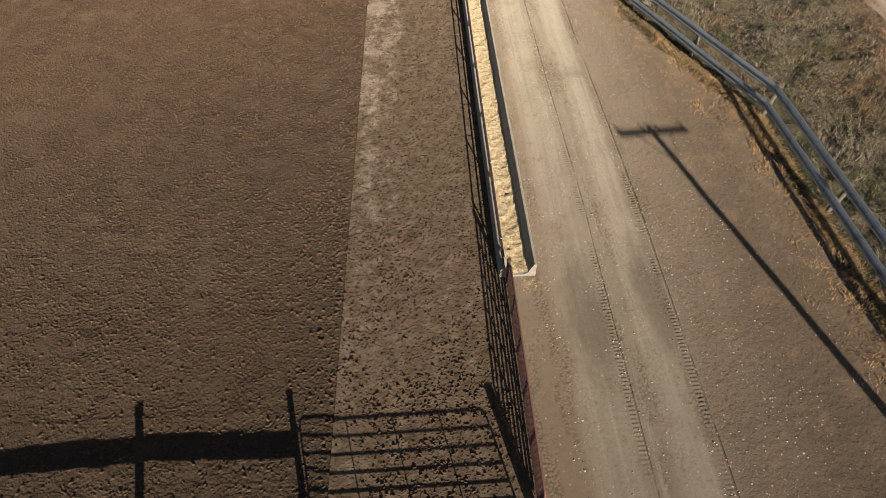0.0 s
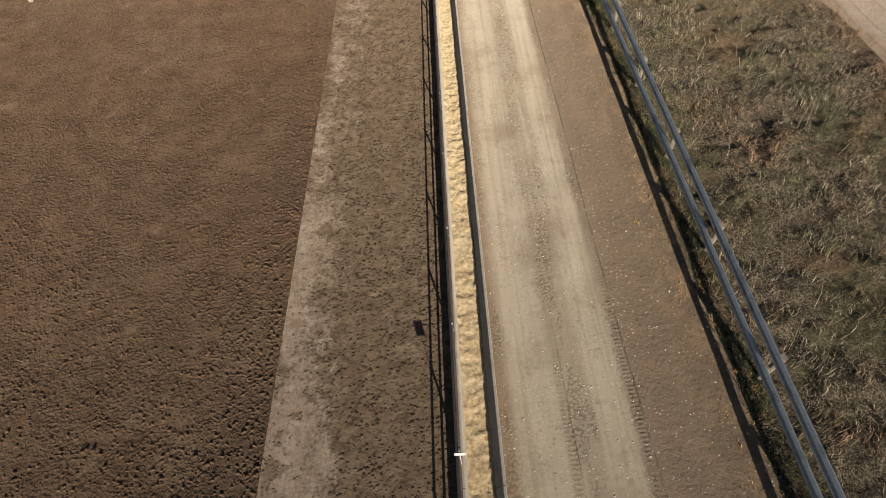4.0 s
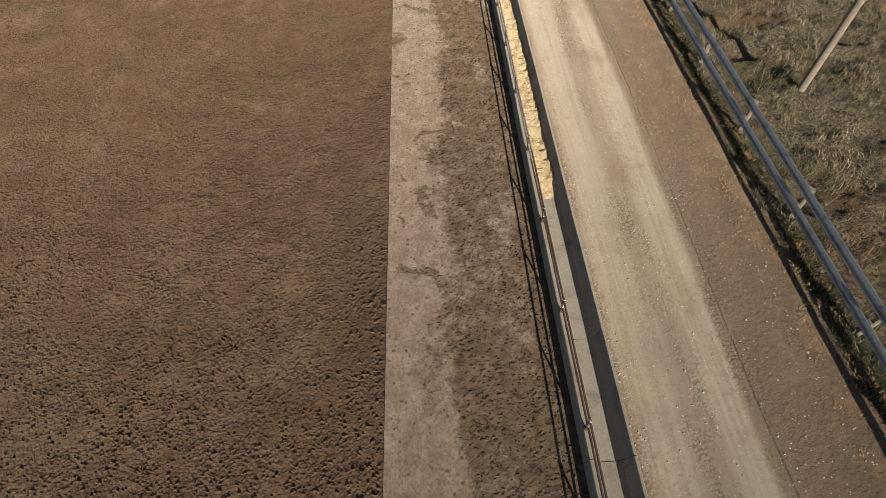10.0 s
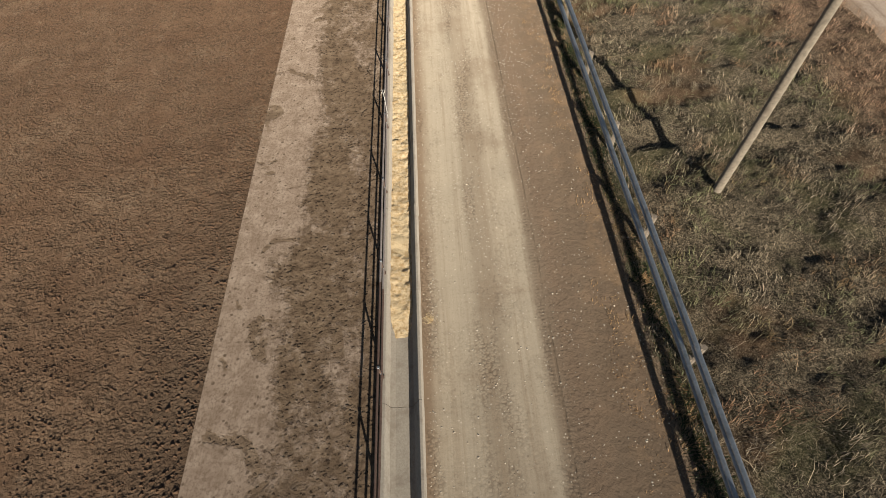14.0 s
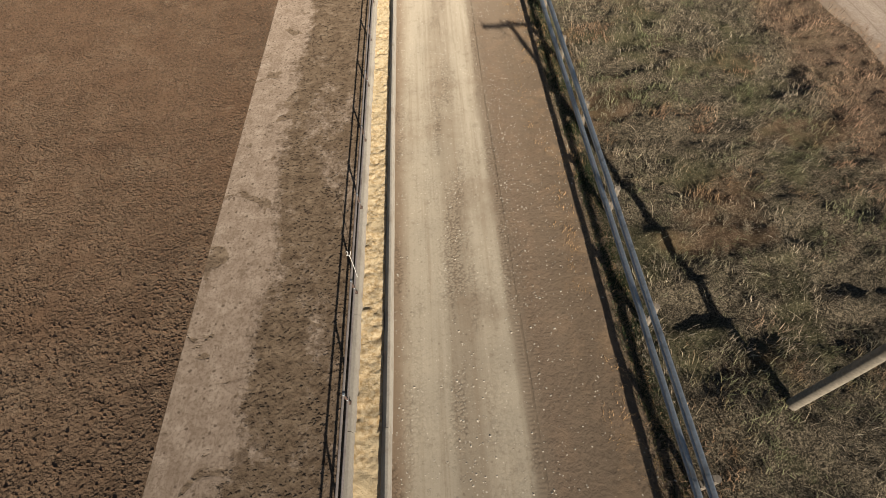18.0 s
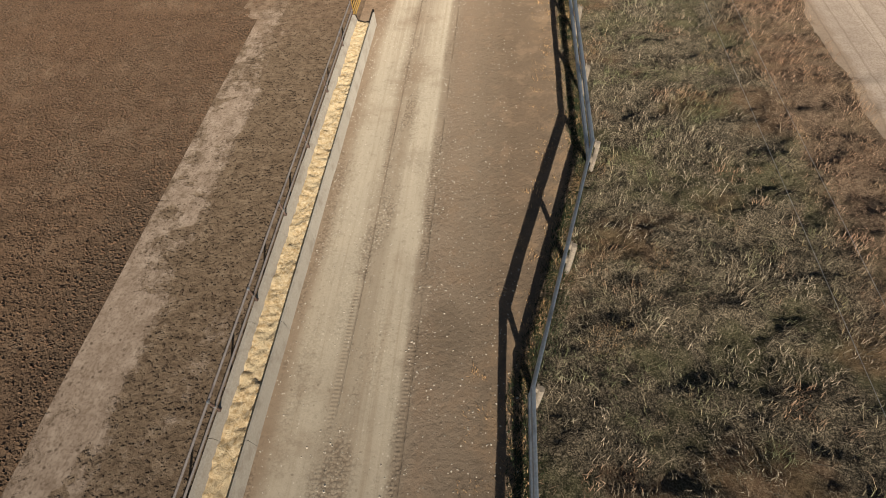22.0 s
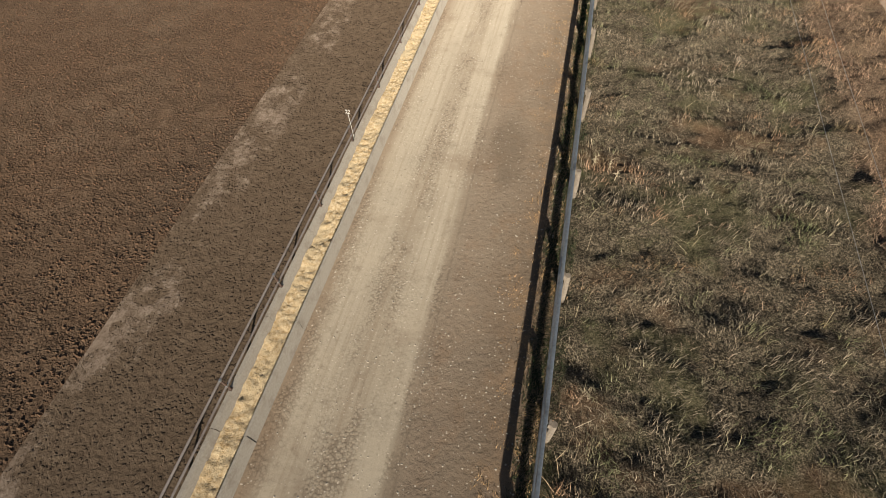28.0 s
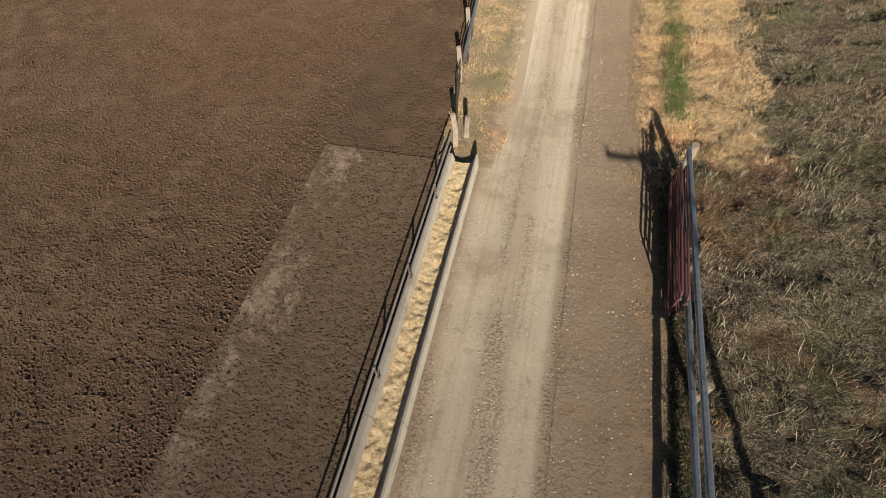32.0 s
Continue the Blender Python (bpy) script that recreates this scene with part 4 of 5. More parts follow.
def build_guardrails():
    for (xa, ya), (xb, yb) in zip(FENCE, FENCE[1:]):
        length = math.hypot(xb - xa, yb - ya)
        run = thing("guardrail_fence", "double galvanized guardrail on pale wooden posts beside the gravel road", "fence", "guardrail fence runs")
        n = max(1, round(length / 4.08))
        ang = math.degrees(math.atan2(yb - ya, xb - xa)) - 90
        post = Geo().tube([(0, 0, -0.2), (0.01, 0, 0.6), (0, 0, 1.24)], 0.085, 9, True, 0.95).mesh("post", MAT_OLD)
        block = Geo().box((-0.03, -0.07, -0.12), (0.03, 0.07, 0.12), 0.006).mesh("spacer_block", MAT_OLD)
        nut = Geo().tube([(-0.03, 0, 0), (0.02, 0, 0)], 0.02, 6).mesh("bolt", MAT_GALV)
        for i in range(n):
            t0, t1 = i / n, (i + 1) / n
            a = Vector((xa + (xb - xa) * t0, ya + (yb - ya) * t0, 0))
            b = Vector((xa + (xb - xa) * t1, ya + (yb - ya) * t1, 0))
            d = (b - a).normalized()
            s = Vector((d.y, -d.x, 0))
            lean = random.uniform(-1.5, 1.5)
            p = part("post", post, None, run, at=Matrix.Translation(a + s * 0.15 + Vector((0, 0, random.uniform(-0.05, 0.04)))) @ pose(0, 0, 0, 0, lean, ang + random.uniform(-4, 4)))
            for z in (1.20, 0.51):
                part("spacer_block", block, None, p, at=(-0.10, 0, z))
                part("bolt", nut, None, p, at=(-0.15, 0, z))
            for name, z in (("upper_rail", 1.20), ("lower_rail", 0.51)):
                dz = random.uniform(-0.012, 0.012)
                lap = d * 0.12
                part(name, beam(a + Vector((0, 0, z + dz)) - lap * 0.5, b + Vector((0, 0, z + dz)) + lap * 0.5 - s * 0.006), MAT_RAIL, run)


build_guardrails()


# ---- gates and cross fences ----
def tube_gate(name, label, width, height, bars, braces, material, r=0.024, low=0.2, group=""):
    """A gate of round tube in the plane x = 0 .. width, z = low .. height."""
    g = thing(name, label, "gate", group)
    c = 0.12
    loop = [(c, 0, low), (width - c, 0, low), (width - 0.03, 0, low + 0.03), (width, 0, low + c), (width, 0, height - c), (width - 0.03, 0, height - 0.03), (width - c, 0, height),
            (c, 0, height), (0.03, 0, height - 0.03), (0, 0, height - c), (0, 0, low + c), (0.03, 0, low + 0.03), (c, 0, low)]
    part("frame", Geo().tube(loop, r * 1.15, 8), material, g, smooth=True)
    for i in range(1, bars):
        z = low + (height - low) * (i / bars) ** 1.12
        part("bar", Geo().tube([(0.01, 0, z), (width - 0.01, 0, z)], r, 8), material, g, smooth=True)
    for i in range(1, braces + 1):
        x = width * i / (braces + 1)
        part("brace", Geo().tube([(x, -0.034, low), (x + 0.02, -0.034, height)], r * 0.8, 6), material, g)
    for z in (low + 0.15, height - 0.15):
        part("hinge", Geo().tube([(-0.09, 0, z - 0.05), (-0.09, 0, z + 0.05)], 0.03, 8).box((-0.09, -0.015, z - 0.02), (0.0, 0.015, z + 0.02)), MAT_GALV, g)
    part("latch_chain", Geo().tube([(width - 0.02, 0.03, height - 0.2), (width + 0.08, 0.05, height - 0.3), (width + 0.1, 0.02, height - 0.5)], 0.010, 5), MAT_GALV, g)
    return g


def round_post(name, label, x, y, top, r, material, group="", lean=(0, 0)):
    ob = part(name, Geo().tube([(0, 0, -0.3), (lean[0] * 0.5, lean[1] * 0.5, top * 0.5), (lean[0], lean[1], top)], r, 12, True, 0.92), material, at=(x, y, 0), smooth=False)
    return tagged(ob, label, "post", group)


def build_cross_fence(y, cover, white, shift):
    """The gate beside the bunk and the guardrail on wooden posts that goes on across the pens."""
    g = tube_gate("tube_gate", "closed grey galvanized tube gate across the concrete apron", 4.86, 1.32, 6, 3, MAT_GATE, 0.022, 0.22, "tube gates")
    g.matrix_basis = pose(-6.08, y, 0, 0, 0, 0.4)
    run = thing("cross_fence", "single pale guardrail with wires on thick wooden posts between pens", "fence", "cross fences")
    y += shift
    for i in range(7):
        x = -6.22 - (4.06 * i if not cover or not i else 3.7 + 3.75 * (i - 1))
        top = 1.62 + random.uniform(-0.07, 0.07)
        lean = (-0.30 + random.uniform(-0.06, 0.06), 0.42 + random.uniform(-0.04, 0.04)) if i else (-0.04, 0.06)
        part("post", Geo().tube([(-lean[0] * 0.18, -lean[1] * 0.18, -0.3), (lean[0] * 0.5, lean[1] * 0.5, top * 0.5), (lean[0], lean[1], top)], 0.115 if i else 0.085, 12, True, 0.93), MAT_PINE if i else MAT_OLD, run, at=(x + 0.20 * (i > 0), y - (0.36 if i else 0.0), 0))
        if not i:
            part("post_cap", Geo().tube([(lean[0], lean[1], top), (lean[0], lean[1], top + 0.03)], 0.10, 12), MAT_WHITE, run, "white round cap", at=(x, y, 0))
        if i < 6:
            high = cover and not i
            z, dy = (1.28, 0.28) if high else (0.98, 0.09)
            part("rail", beam((x + 0.05, y + dy, z), (x - 4.1, y + dy, z + random.uniform(-0.03, 0.03)), 1), MAT_PALE if white else MAT_RAIL, run)
            for z in () if high else (0.35, 0.62, 1.42):
                part("wire", Geo().tube([(x, y + 0.05, z), (x - 2.03, y + 0.05, z - 0.02), (x - 4.06, y + 0.05, z)], 0.005, 4), MAT_WIRE, run)


for y_cross in CROSS:
    build_cross_fence(y_cross, y_cross > 100, True, -0.25 if y_cross > 100 else 0.0)


def build_waterer():
    """A cream tank lying in a concrete drinking trough under the fence."""
    w = thing("water_trough", "cream tank on a pale concrete drinking trough under the cross fence", "water trough")
    part("trough", Geo().sweep(((-0.62, 0.0), (0.62, 0.0), (0.62, 0.42), (0.52, 0.42), (0.46, 0.12), (-0.46, 0.12), (-0.52, 0.42), (-0.62, 0.42)), (-1.6, 0, 0), (1.75, 0, 0), side=(0, 1, 0)), MAT_BUNK, w)
    part("tank", Geo().tube([(-1.30, 0.34, 0.56), (-1.25, 0.34, 0.56), (0.70, 0.34, 0.56), (0.75, 0.34, 0.56)], 0.30, 18, True), MAT_TANK, w, smooth=False)
    part("tank_end", Geo().tube([(-1.36, 0.34, 0.56), (-1.301, 0.34, 0.56)], 0.27, 18, True), MAT_OLD, w)
    placed(w, (-8.2, 141.82, 0.03))


build_waterer()
for y_chunk in (59.25,):
    b = Geo()
    rim = [(0.36, 0.0), (0.22, 0.25), (-0.06, 0.33), (-0.24, 0.20), (-0.30, -0.05), (-0.15, -0.24), (0.08, -0.40), (0.30, -0.46)]
    b.add([(x, y, z) for z, k in ((-0.05, 1.0), (0.10, 0.95), (0.15, 0.75)) for x, y in ((x * k, y * k) for x, y in rim)],
          [(r * 8 + i, r * 8 + (i + 1) % 8, r * 8 + 8 + (i + 1) % 8, r * 8 + 8 + i) for r in (0, 1) for i in range(8)] + [tuple(range(16, 24))])
    tagged(part("concrete_footing", b, MAT_FOOTING, at=(-6.33, y_chunk + 0.12, 0)), "broken pale concrete footing around the gate post", "footing")
# the bunk-side ends of the gates, where no bunk holds them
round_post("gate_post", "thick weathered wooden gate post beside the road", -0.97, 141.72, 1.42, 0.14, MAT_WOOD, "gate posts", (-0.16, 0.26))
round_post("gate_post", "weathered wooden gate post beside the yellow gate", -1.13, 142.75, 1.36, 0.08, MAT_OLD, "gate posts")
round_post("gate_post", "weathered wooden gate post beside the yellow gate", -1.13, 141.20, 1.36, 0.08, MAT_OLD, "gate posts")
link = thing("picket_guard", "pointed zinc plates strapped in a row between the gate posts", "guard")
plate = Geo().add([(a, b, z) for a in (0.0, 0.018) for b, z in ((-0.105, 1.18), (0.105, 1.22), (0.03, 0.40), (-0.03, 0.40))],
                  [(0, 1, 2, 3), (7, 6, 5, 4), (0, 4, 5, 1), (1, 5, 6, 2), (2, 6, 7, 3), (3, 7, 4, 0)]).mesh("plate", MAT_PALE)
for k, yp in enumerate((141.36, 141.58, 142.08, 142.30, 142.52)):
    part("plate", plate, None, link, at=pose(-1.05, yp, 0, 0, 0, (8, -12, 5, -9, 12)[k]))
part("strap", Geo().box((-1.09, 141.25, 0.98), (-1.065, 142.75, 1.06), 0.004), MAT_GALV, link)
for ya, yb in ((135.35, 141.12), (142.88, 148.42)):
    g = tube_gate("yellow_gate", "closed yellow painted tube gate between the two bunk runs", yb - ya, 1.36, 6, 3, MAT_YELLOW, 0.026, 0.18, "yellow gates")
    g.matrix_basis = pose(-1.08, ya, 0, 0, 0, 90)
g = tube_gate("red_gate", "closed faded red tube gate at the end of the bunk", 5.9, 1.30, 7, 4, MAT_RED, 0.026, 0.15, "red gates")
g.matrix_basis = pose(-0.90, 0.72, 0, 0, 0, 90)
round_post("gate_post", "rusty pipe gate post at the bunk's end", -0.92, 6.78, 1.35, 0.06, MAT_RUST, "gate posts")
round_post("gate_post", "weathered wooden gate post between red gate and tube gate", -0.98, 0.45, 1.45, 0.12, MAT_WOOD, "gate posts")
round_post("gate_post", "rusty pipe post at the end of the bunk", -1.08, 135.2, 1.40, 0.05, MAT_RUST, "gate posts")
round_post("gate_post", "rusty pipe post at the start of the bunk", -1.08, 148.52, 1.40, 0.05, MAT_RUST, "gate posts")
# red gates folded against the end of the guardrail fence
for dx, ya in ((6.52, 196.9), (6.36, 197.0)):
    g = tube_gate("red_gate", "dark red tube gate folded open against the guardrail fence", 4.9, 1.30, 6, 3, MAT_MAROON, 0.028, 0.15, "red gates")
    g.matrix_basis = pose(dx, ya, 0, 0, 0, 88.5)
round_post("fence_post", "round grey wooden end post of the guardrail fence", 6.92, 202.65, 1.42, 0.14, MAT_POLE, "fence posts")


# ---- the fence past the last bunk ----
def build_end_fence():
    run = thing("end_fence", "leaning wooden posts with guardrail and wires past the bunk's end", "fence")
    spots = [(-1.05, 202.6, 1.45), (-0.75, 203.1, 1.0), (-1.72, 206.4, 1.55), (-1.95, 209.2, 1.55), (-2.2, 213.0, 1.55), (-2.5, 217.0, 1.5)]
    for x, y, top in spots:
        part("post", Geo().tube([(0, 0, -0.3), (0.03, 0.0, top * 0.5), (random.uniform(-0.08, 0.08), 0.05, top)], 0.10, 10, True, 0.9), MAT_WOOD, run, at=(x, y, 0))
    line = [spots[0]] + spots[2:]
    for (xa, ya, _), (xb, yb, _) in zip(line, line[1:]):
        for z in (0.4, 0.75, 1.1):
            part("pipe", Geo().tube([(xa + 0.05, ya, z), ((xa + xb) / 2, (ya + yb) / 2, z - 0.03), (xb + 0.05, yb, z)], 0.022, 6), MAT_RUST, run)
        if ya > 205:
            part("rail", beam((xa + 0.15, ya, 1.0), (xb + 0.15, yb, 1.0), -1), MAT_GALV, run)


build_end_fence()


# ---- utility poles ----
def utility_pole(x, y):
    p = thing("utility_pole", "bare grey wooden utility pole with one crossarm in the grass", "utility pole", "utility poles")
    part("pole", Geo().tube([(0, 0, -0.4), (0.01, 0, 2.5), (0, 0.02, 5.2), (0.02, 0, 8.0)], 0.145, 14, True, 0.72), MAT_POLE, p, smooth=True)
    part("crossarm", Geo().box((-1.3, 0.10, 7.70), (1.3, 0.20, 7.84), 0.01), MAT_POLE, p)
    for s in (-1, 1):
        part("brace", Geo().tube([(0.05 * s, 0.12, 7.05), (0.65 * s, 0.12, 7.70)], 0.018, 5), MAT_GALV, p)
    for u in (-1.2, -0.30, 0.24, 1.2):
        part("insulator", Geo().tube([(u, 0.15, 7.84), (u, 0.15, 7.90), (u, 0.15, 7.98)], 0.05, 8, True, 0.7), MAT_GLASS, p)
    placed(p, (x, y, 0))


for px, py in POLES:
    utility_pole(px, py)
for (xa, ya), (xb, yb) in zip(POLES, POLES[1:]):
    for u in (-0.30, 0.24):
        line = [(xa + (xb - xa) * t / 24 + u, ya + (yb - ya) * t / 24 + 0.15, 7.98 - 3.6 * (t / 24) * (1 - t / 24)) for t in range(25)]
        tagged(part("power_line", Geo().tube(line, 0.003, 5), MAT_WIRE), "thin bare power line strung between the utility poles", "power line", "power lines")


# ---- pen number signs ----
def pen_sign(y, text):
    s = thing("pen_sign", f"white pen number {text} on a thin rod above the neck rail" if text else "white pen marker on a thin rod above the neck rail", "sign", "pen signs")
    part("rod", Geo().tube([(0, 0, 0.5), (0.0, 0.01, 1.2), (-0.02, 0.03, 1.62)], 0.010, 6), MAT_WHITE, s)
    if text:
        c = bpy.data.curves.new("number", "FONT")
        c.body, c.size, c.extrude, c.align_x = text, 0.18, 0.008, "CENTER"
        tmp = new("number", c)
        me = bpy.data.meshes.new_from_object(tmp.evaluated_get(bpy.context.evaluated_depsgraph_get()))
        bpy.data.objects.remove(tmp)
        me.materials.clear()
        me.materials.append(MAT_WHITE)
        part("number", me, None, s, "white numerals", at=pose(-0.02, 0.02, 1.60, 60, 0, 0))
    else:
        part("plate", Geo().box((-0.13, 0.0, 1.6), (0.11, 0.012, 1.82), 0.004), MAT_WHITE, s)
    placed(s, (-1.0, y, 0))


pen_sign(95.7, "21")
pen_sign(171.6, "22")
pen_sign(35.6, "")


# ---- stones, clods and grass ----
def scatter_stones():
    n = 85000
    y = RNG.uniform(-12, 220, n)
    x = RNG.uniform(0.06, 6.5, n)
    lane = np.exp(-((x - 2.0) / 0.35) ** 2) + 1.1 * np.exp(-((x - 0.25) / 0.22) ** 2) + 0.7 * np.exp(-((x - 3.7) / 0.5) ** 2) + 0.5 + 2.2 * np.exp(-((x - 3.2) / 0.16) ** 2) * ((y > 55) & (y < 70))
    patchy = 0.35 + np.clip(smooth_noise(x * 2, y, 4.0, 61) + 0.4, 0, 1.2)
    keep = RNG.uniform(0, 1.6, n) < lane * patchy
    x, y = x[keep], y[keep]
    r = 0.009 + 0.026 * RNG.uniform(0, 1, len(x)) ** 3
    clumps("gravel", x, y, road_height(x, y) + 0.002, r, MAT_STONE, "loose pale stones on the gravel road", "gravel", 0.3)


def wedges(name, x, y, z, r, high, material, label, category):
    """Many blunt crooked clods, each with a short ridge on top, in one mesh."""
    n = len(x)
    base = np.array([(1.0, -0.75, 0), (1.0, 0.75, 0), (-1.0, 0.8, 0), (-1.0, -0.8, 0), (0.6, 0.05, 1.0), (-0.65, -0.05, 0.95)])
    tri = np.array([(0, 1, 4), (1, 2, 4), (2, 5, 4), (2, 3, 5), (3, 0, 5), (0, 4, 5)])
    a = RNG.uniform(-0.7, 0.7, n)
    V = base[None] * (r[:, None, None] * RNG.uniform(0.65, 1.4, (n, 6, 3)))
    c, s = np.cos(a)[:, None], np.sin(a)[:, None]
    P = np.stack([V[..., 0] * c - V[..., 1] * s + x[:, None], V[..., 0] * s + V[..., 1] * c + y[:, None], V[..., 2] * high + z[:, None] - 0.1 * r[:, None]], -1)
    F = tri[None] + 6 * np.arange(n)[:, None, None]
    tagged(new(name, bulk(name, P.reshape(-1, 3), F.reshape(-1, 3), 3, material)), label, category, kind="stuff")


def scatter_clods():
    n = 175000
    y = RNG.uniform(-12, 218, n)
    x = APRON - 0.08 - 16.5 * RNG.uniform(0, 1, n) ** 1.12
    dense = 0.50 + 0.55 * smooth_noise(x, y, 0.8, 71) + 0.35 * smooth_noise(x, y, 4.0, 72) + 0.2 * np.clip((x + 8.0) / 2.0, 0, 1)
    keep = RNG.uniform(-0.45, 0.85, n) < dense
    x, y = x[keep], y[keep]
    big = np.clip((x + 7.8) / 1.6, 0, 1) * np.clip(smooth_noise(y, y * 0, 6.0, 74) + 0.3, 0, 1)
    r = (0.020 + 0.032 * RNG.uniform(0, 1, len(x)) ** 1.5) * (1 + 0.25 * big)
    wedges("clods", x, y, pen_height(x, y), r, 0.92, MAT_DUNG, "dry manure clods trodden over the pen floor", "clods")
    # dirt carried over the concrete at the first gate
    n = 7000
    y = -12 + 21.5 * RNG.uniform(0, 1, n) ** 0.9
    x = RNG.uniform(APRON, -1.2, n)
    keep = RNG.uniform(-0.6, 0.6, n) < smooth_noise(x, y, 0.9, 75) + 0.3 * smooth_noise(x, y, 2.5, 76) + np.clip((3.0 - y) * 0.05, -0.3, 0.2)
    x, y = x[keep], y[keep]
    wedges("clods", x, y, 0.02 + 0 * x, 0.018 + 0.030 * RNG.uniform(0, 1, len(x)) ** 1.5, 1.1, MAT_DUNG, "dirt clods carried over the concrete at the gate", "clods")
    n = 27000
    y = RNG.uniform(-12, 201, n)
    x = RNG.uniform(-5.2, -1.15, n)
    keep = RNG.uniform(-0.5, 1.3, n) < 0.8 * smooth_noise(x, y, 0.9, 73) + 0.32 * (x + 3.2) - 0.55 * ((y > 62) & (y < 130) & (x < -3.6))
    x, y = x[keep], y[keep]
    clumps("clods", x, y, 0.02 + 0 * x, 0.014 + 0.034 * RNG.uniform(0, 1, len(x)) ** 2, MAT_CAKE, "manure clods on the concrete apron", "clods", 0.26)


def blades(name, x, y, z, length, flop, material, label, width=0.012, seed=81, way=None, loose=0.55, lift=0.0):
    """Grass blades, each bent over along a swirling direction or the given way, their bend lifted off the ground."""
    n = len(x)
    field = 2.6 * smooth_noise(x, y, 2.2, seed) + 1.5 * smooth_noise(x, y, 0.8, seed + 1) + 1.2
    a = (field if way is None else way) + RNG.normal(0, loose, n)
    up = np.clip(1.0 - flop * RNG.uniform(0.6, 1.15, n), 0.08, 1.0)
    d = np.stack([np.cos(a), np.sin(a)], -1)
    s = np.stack([-np.sin(a), np.cos(a)], -1) * (width * RNG.uniform(0.6, 1.4, n))[:, None]
    root = np.stack([x, y], -1)
    reach = length * (1 - up * 0.6)
    mid, tip = root + d * (reach * 0.42)[:, None], root + d * reach[:, None]
    P = np.zeros((n, 5, 3))
    P[:, 0, :2], P[:, 1, :2] = root - s, root + s
    P[:, 2, :2], P[:, 3, :2] = mid + s * 0.8, mid - s * 0.8
    P[:, 4, :2] = tip + RNG.normal(0, 0.03, (n, 2))
    P[:, :2, 2] = (z - 0.02)[:, None]
    P[:, 2:4, 2] = (z + lift + length * up * 0.75)[:, None]
    P[:, 4, 2] = z + lift * 0.9 + length * up * RNG.uniform(0.45, 1.15, n)
    tri = np.array([(0, 1, 2), (0, 2, 3), (3, 2, 4)])
    F = tri[None] + 5 * np.arange(n)[:, None, None]
    tagged(new(name, bulk(name, P.reshape(-1, 3), F.reshape(-1, 3), 3, material)), label, "grass", kind="stuff")


MAT_GRASS = blade_material("dry_grass", [(0.0, (0.042, 0.038, 0.028)), (0.3, (0.122, 0.106, 0.074)), (0.55, (0.325, 0.263, 0.184)), (0.8, (0.57, 0.472, 0.345)), (1.0, (0.82, 0.705, 0.535))],
                           (0.152, 0.175, 0.072), (0.37, 0.205, 0.112), 0.5)
MAT_BANK = blade_material("bank_grass", [(0.0, (0.14, 0.092, 0.060)), (0.5, (0.37, 0.250, 0.165)), (1.0, (0.66, 0.49, 0.33))], (0.36, 0.25, 0.14), (0.40, 0.215, 0.125), 0.5)
MAT_STALK = blade_material("pale_stalks", [(0.0, (0.34, 0.27, 0.175)), (0.5, (0.55, 0.45, 0.31)), (1.0, (0.78, 0.67, 0.48))], (0.42, 0.38, 0.22), (0.48, 0.32, 0.20), 0.2)
MAT_STRAW = blade_material("straw_grass", [(0.0, (0.50, 0.33, 0.165)), (0.5, (0.72, 0.52, 0.29)), (1.0, (0.88, 0.70, 0.44))], (0.70, 0.47, 0.25), (0.62, 0.37, 0.20), 0.5)
MAT_ORANGE = blade_material("orange_tufts", [(0.0, (0.28, 0.17, 0.085)), (0.5, (0.52, 0.335, 0.175)), (1.0, (0.78, 0.56, 0.33))], (0.54, 0.34, 0.165), (0.42, 0.29, 0.14), 0.4)
MAT_RUSTY = blade_material("rusty_weeds", [(0.0, (0.14, 0.06, 0.035)), (0.5, (0.28, 0.135, 0.08)), (1.0, (0.46, 0.28, 0.16))], (0.34, 0.17, 0.09), (0.16, 0.13, 0.06), 0.4)
MAT_GREEN = blade_material("green_grass", [(0.0, (0.07, 0.11, 0.035)), (1.0, (0.19, 0.25, 0.085))], (0.14, 0.18, 0.06), (0.24, 0.22, 0.09))
# near-black green: the shade under the rails is part of this colour
MAT_WEED = blade_material("shade_toned_weeds", [(0.0, (0.020, 0.030, 0.014)), (0.7, (0.05, 0.065, 0.028)), (1.0, (0.12, 0.12, 0.06))], (0.035, 0.045, 0.02), (0.07, 0.06, 0.03))


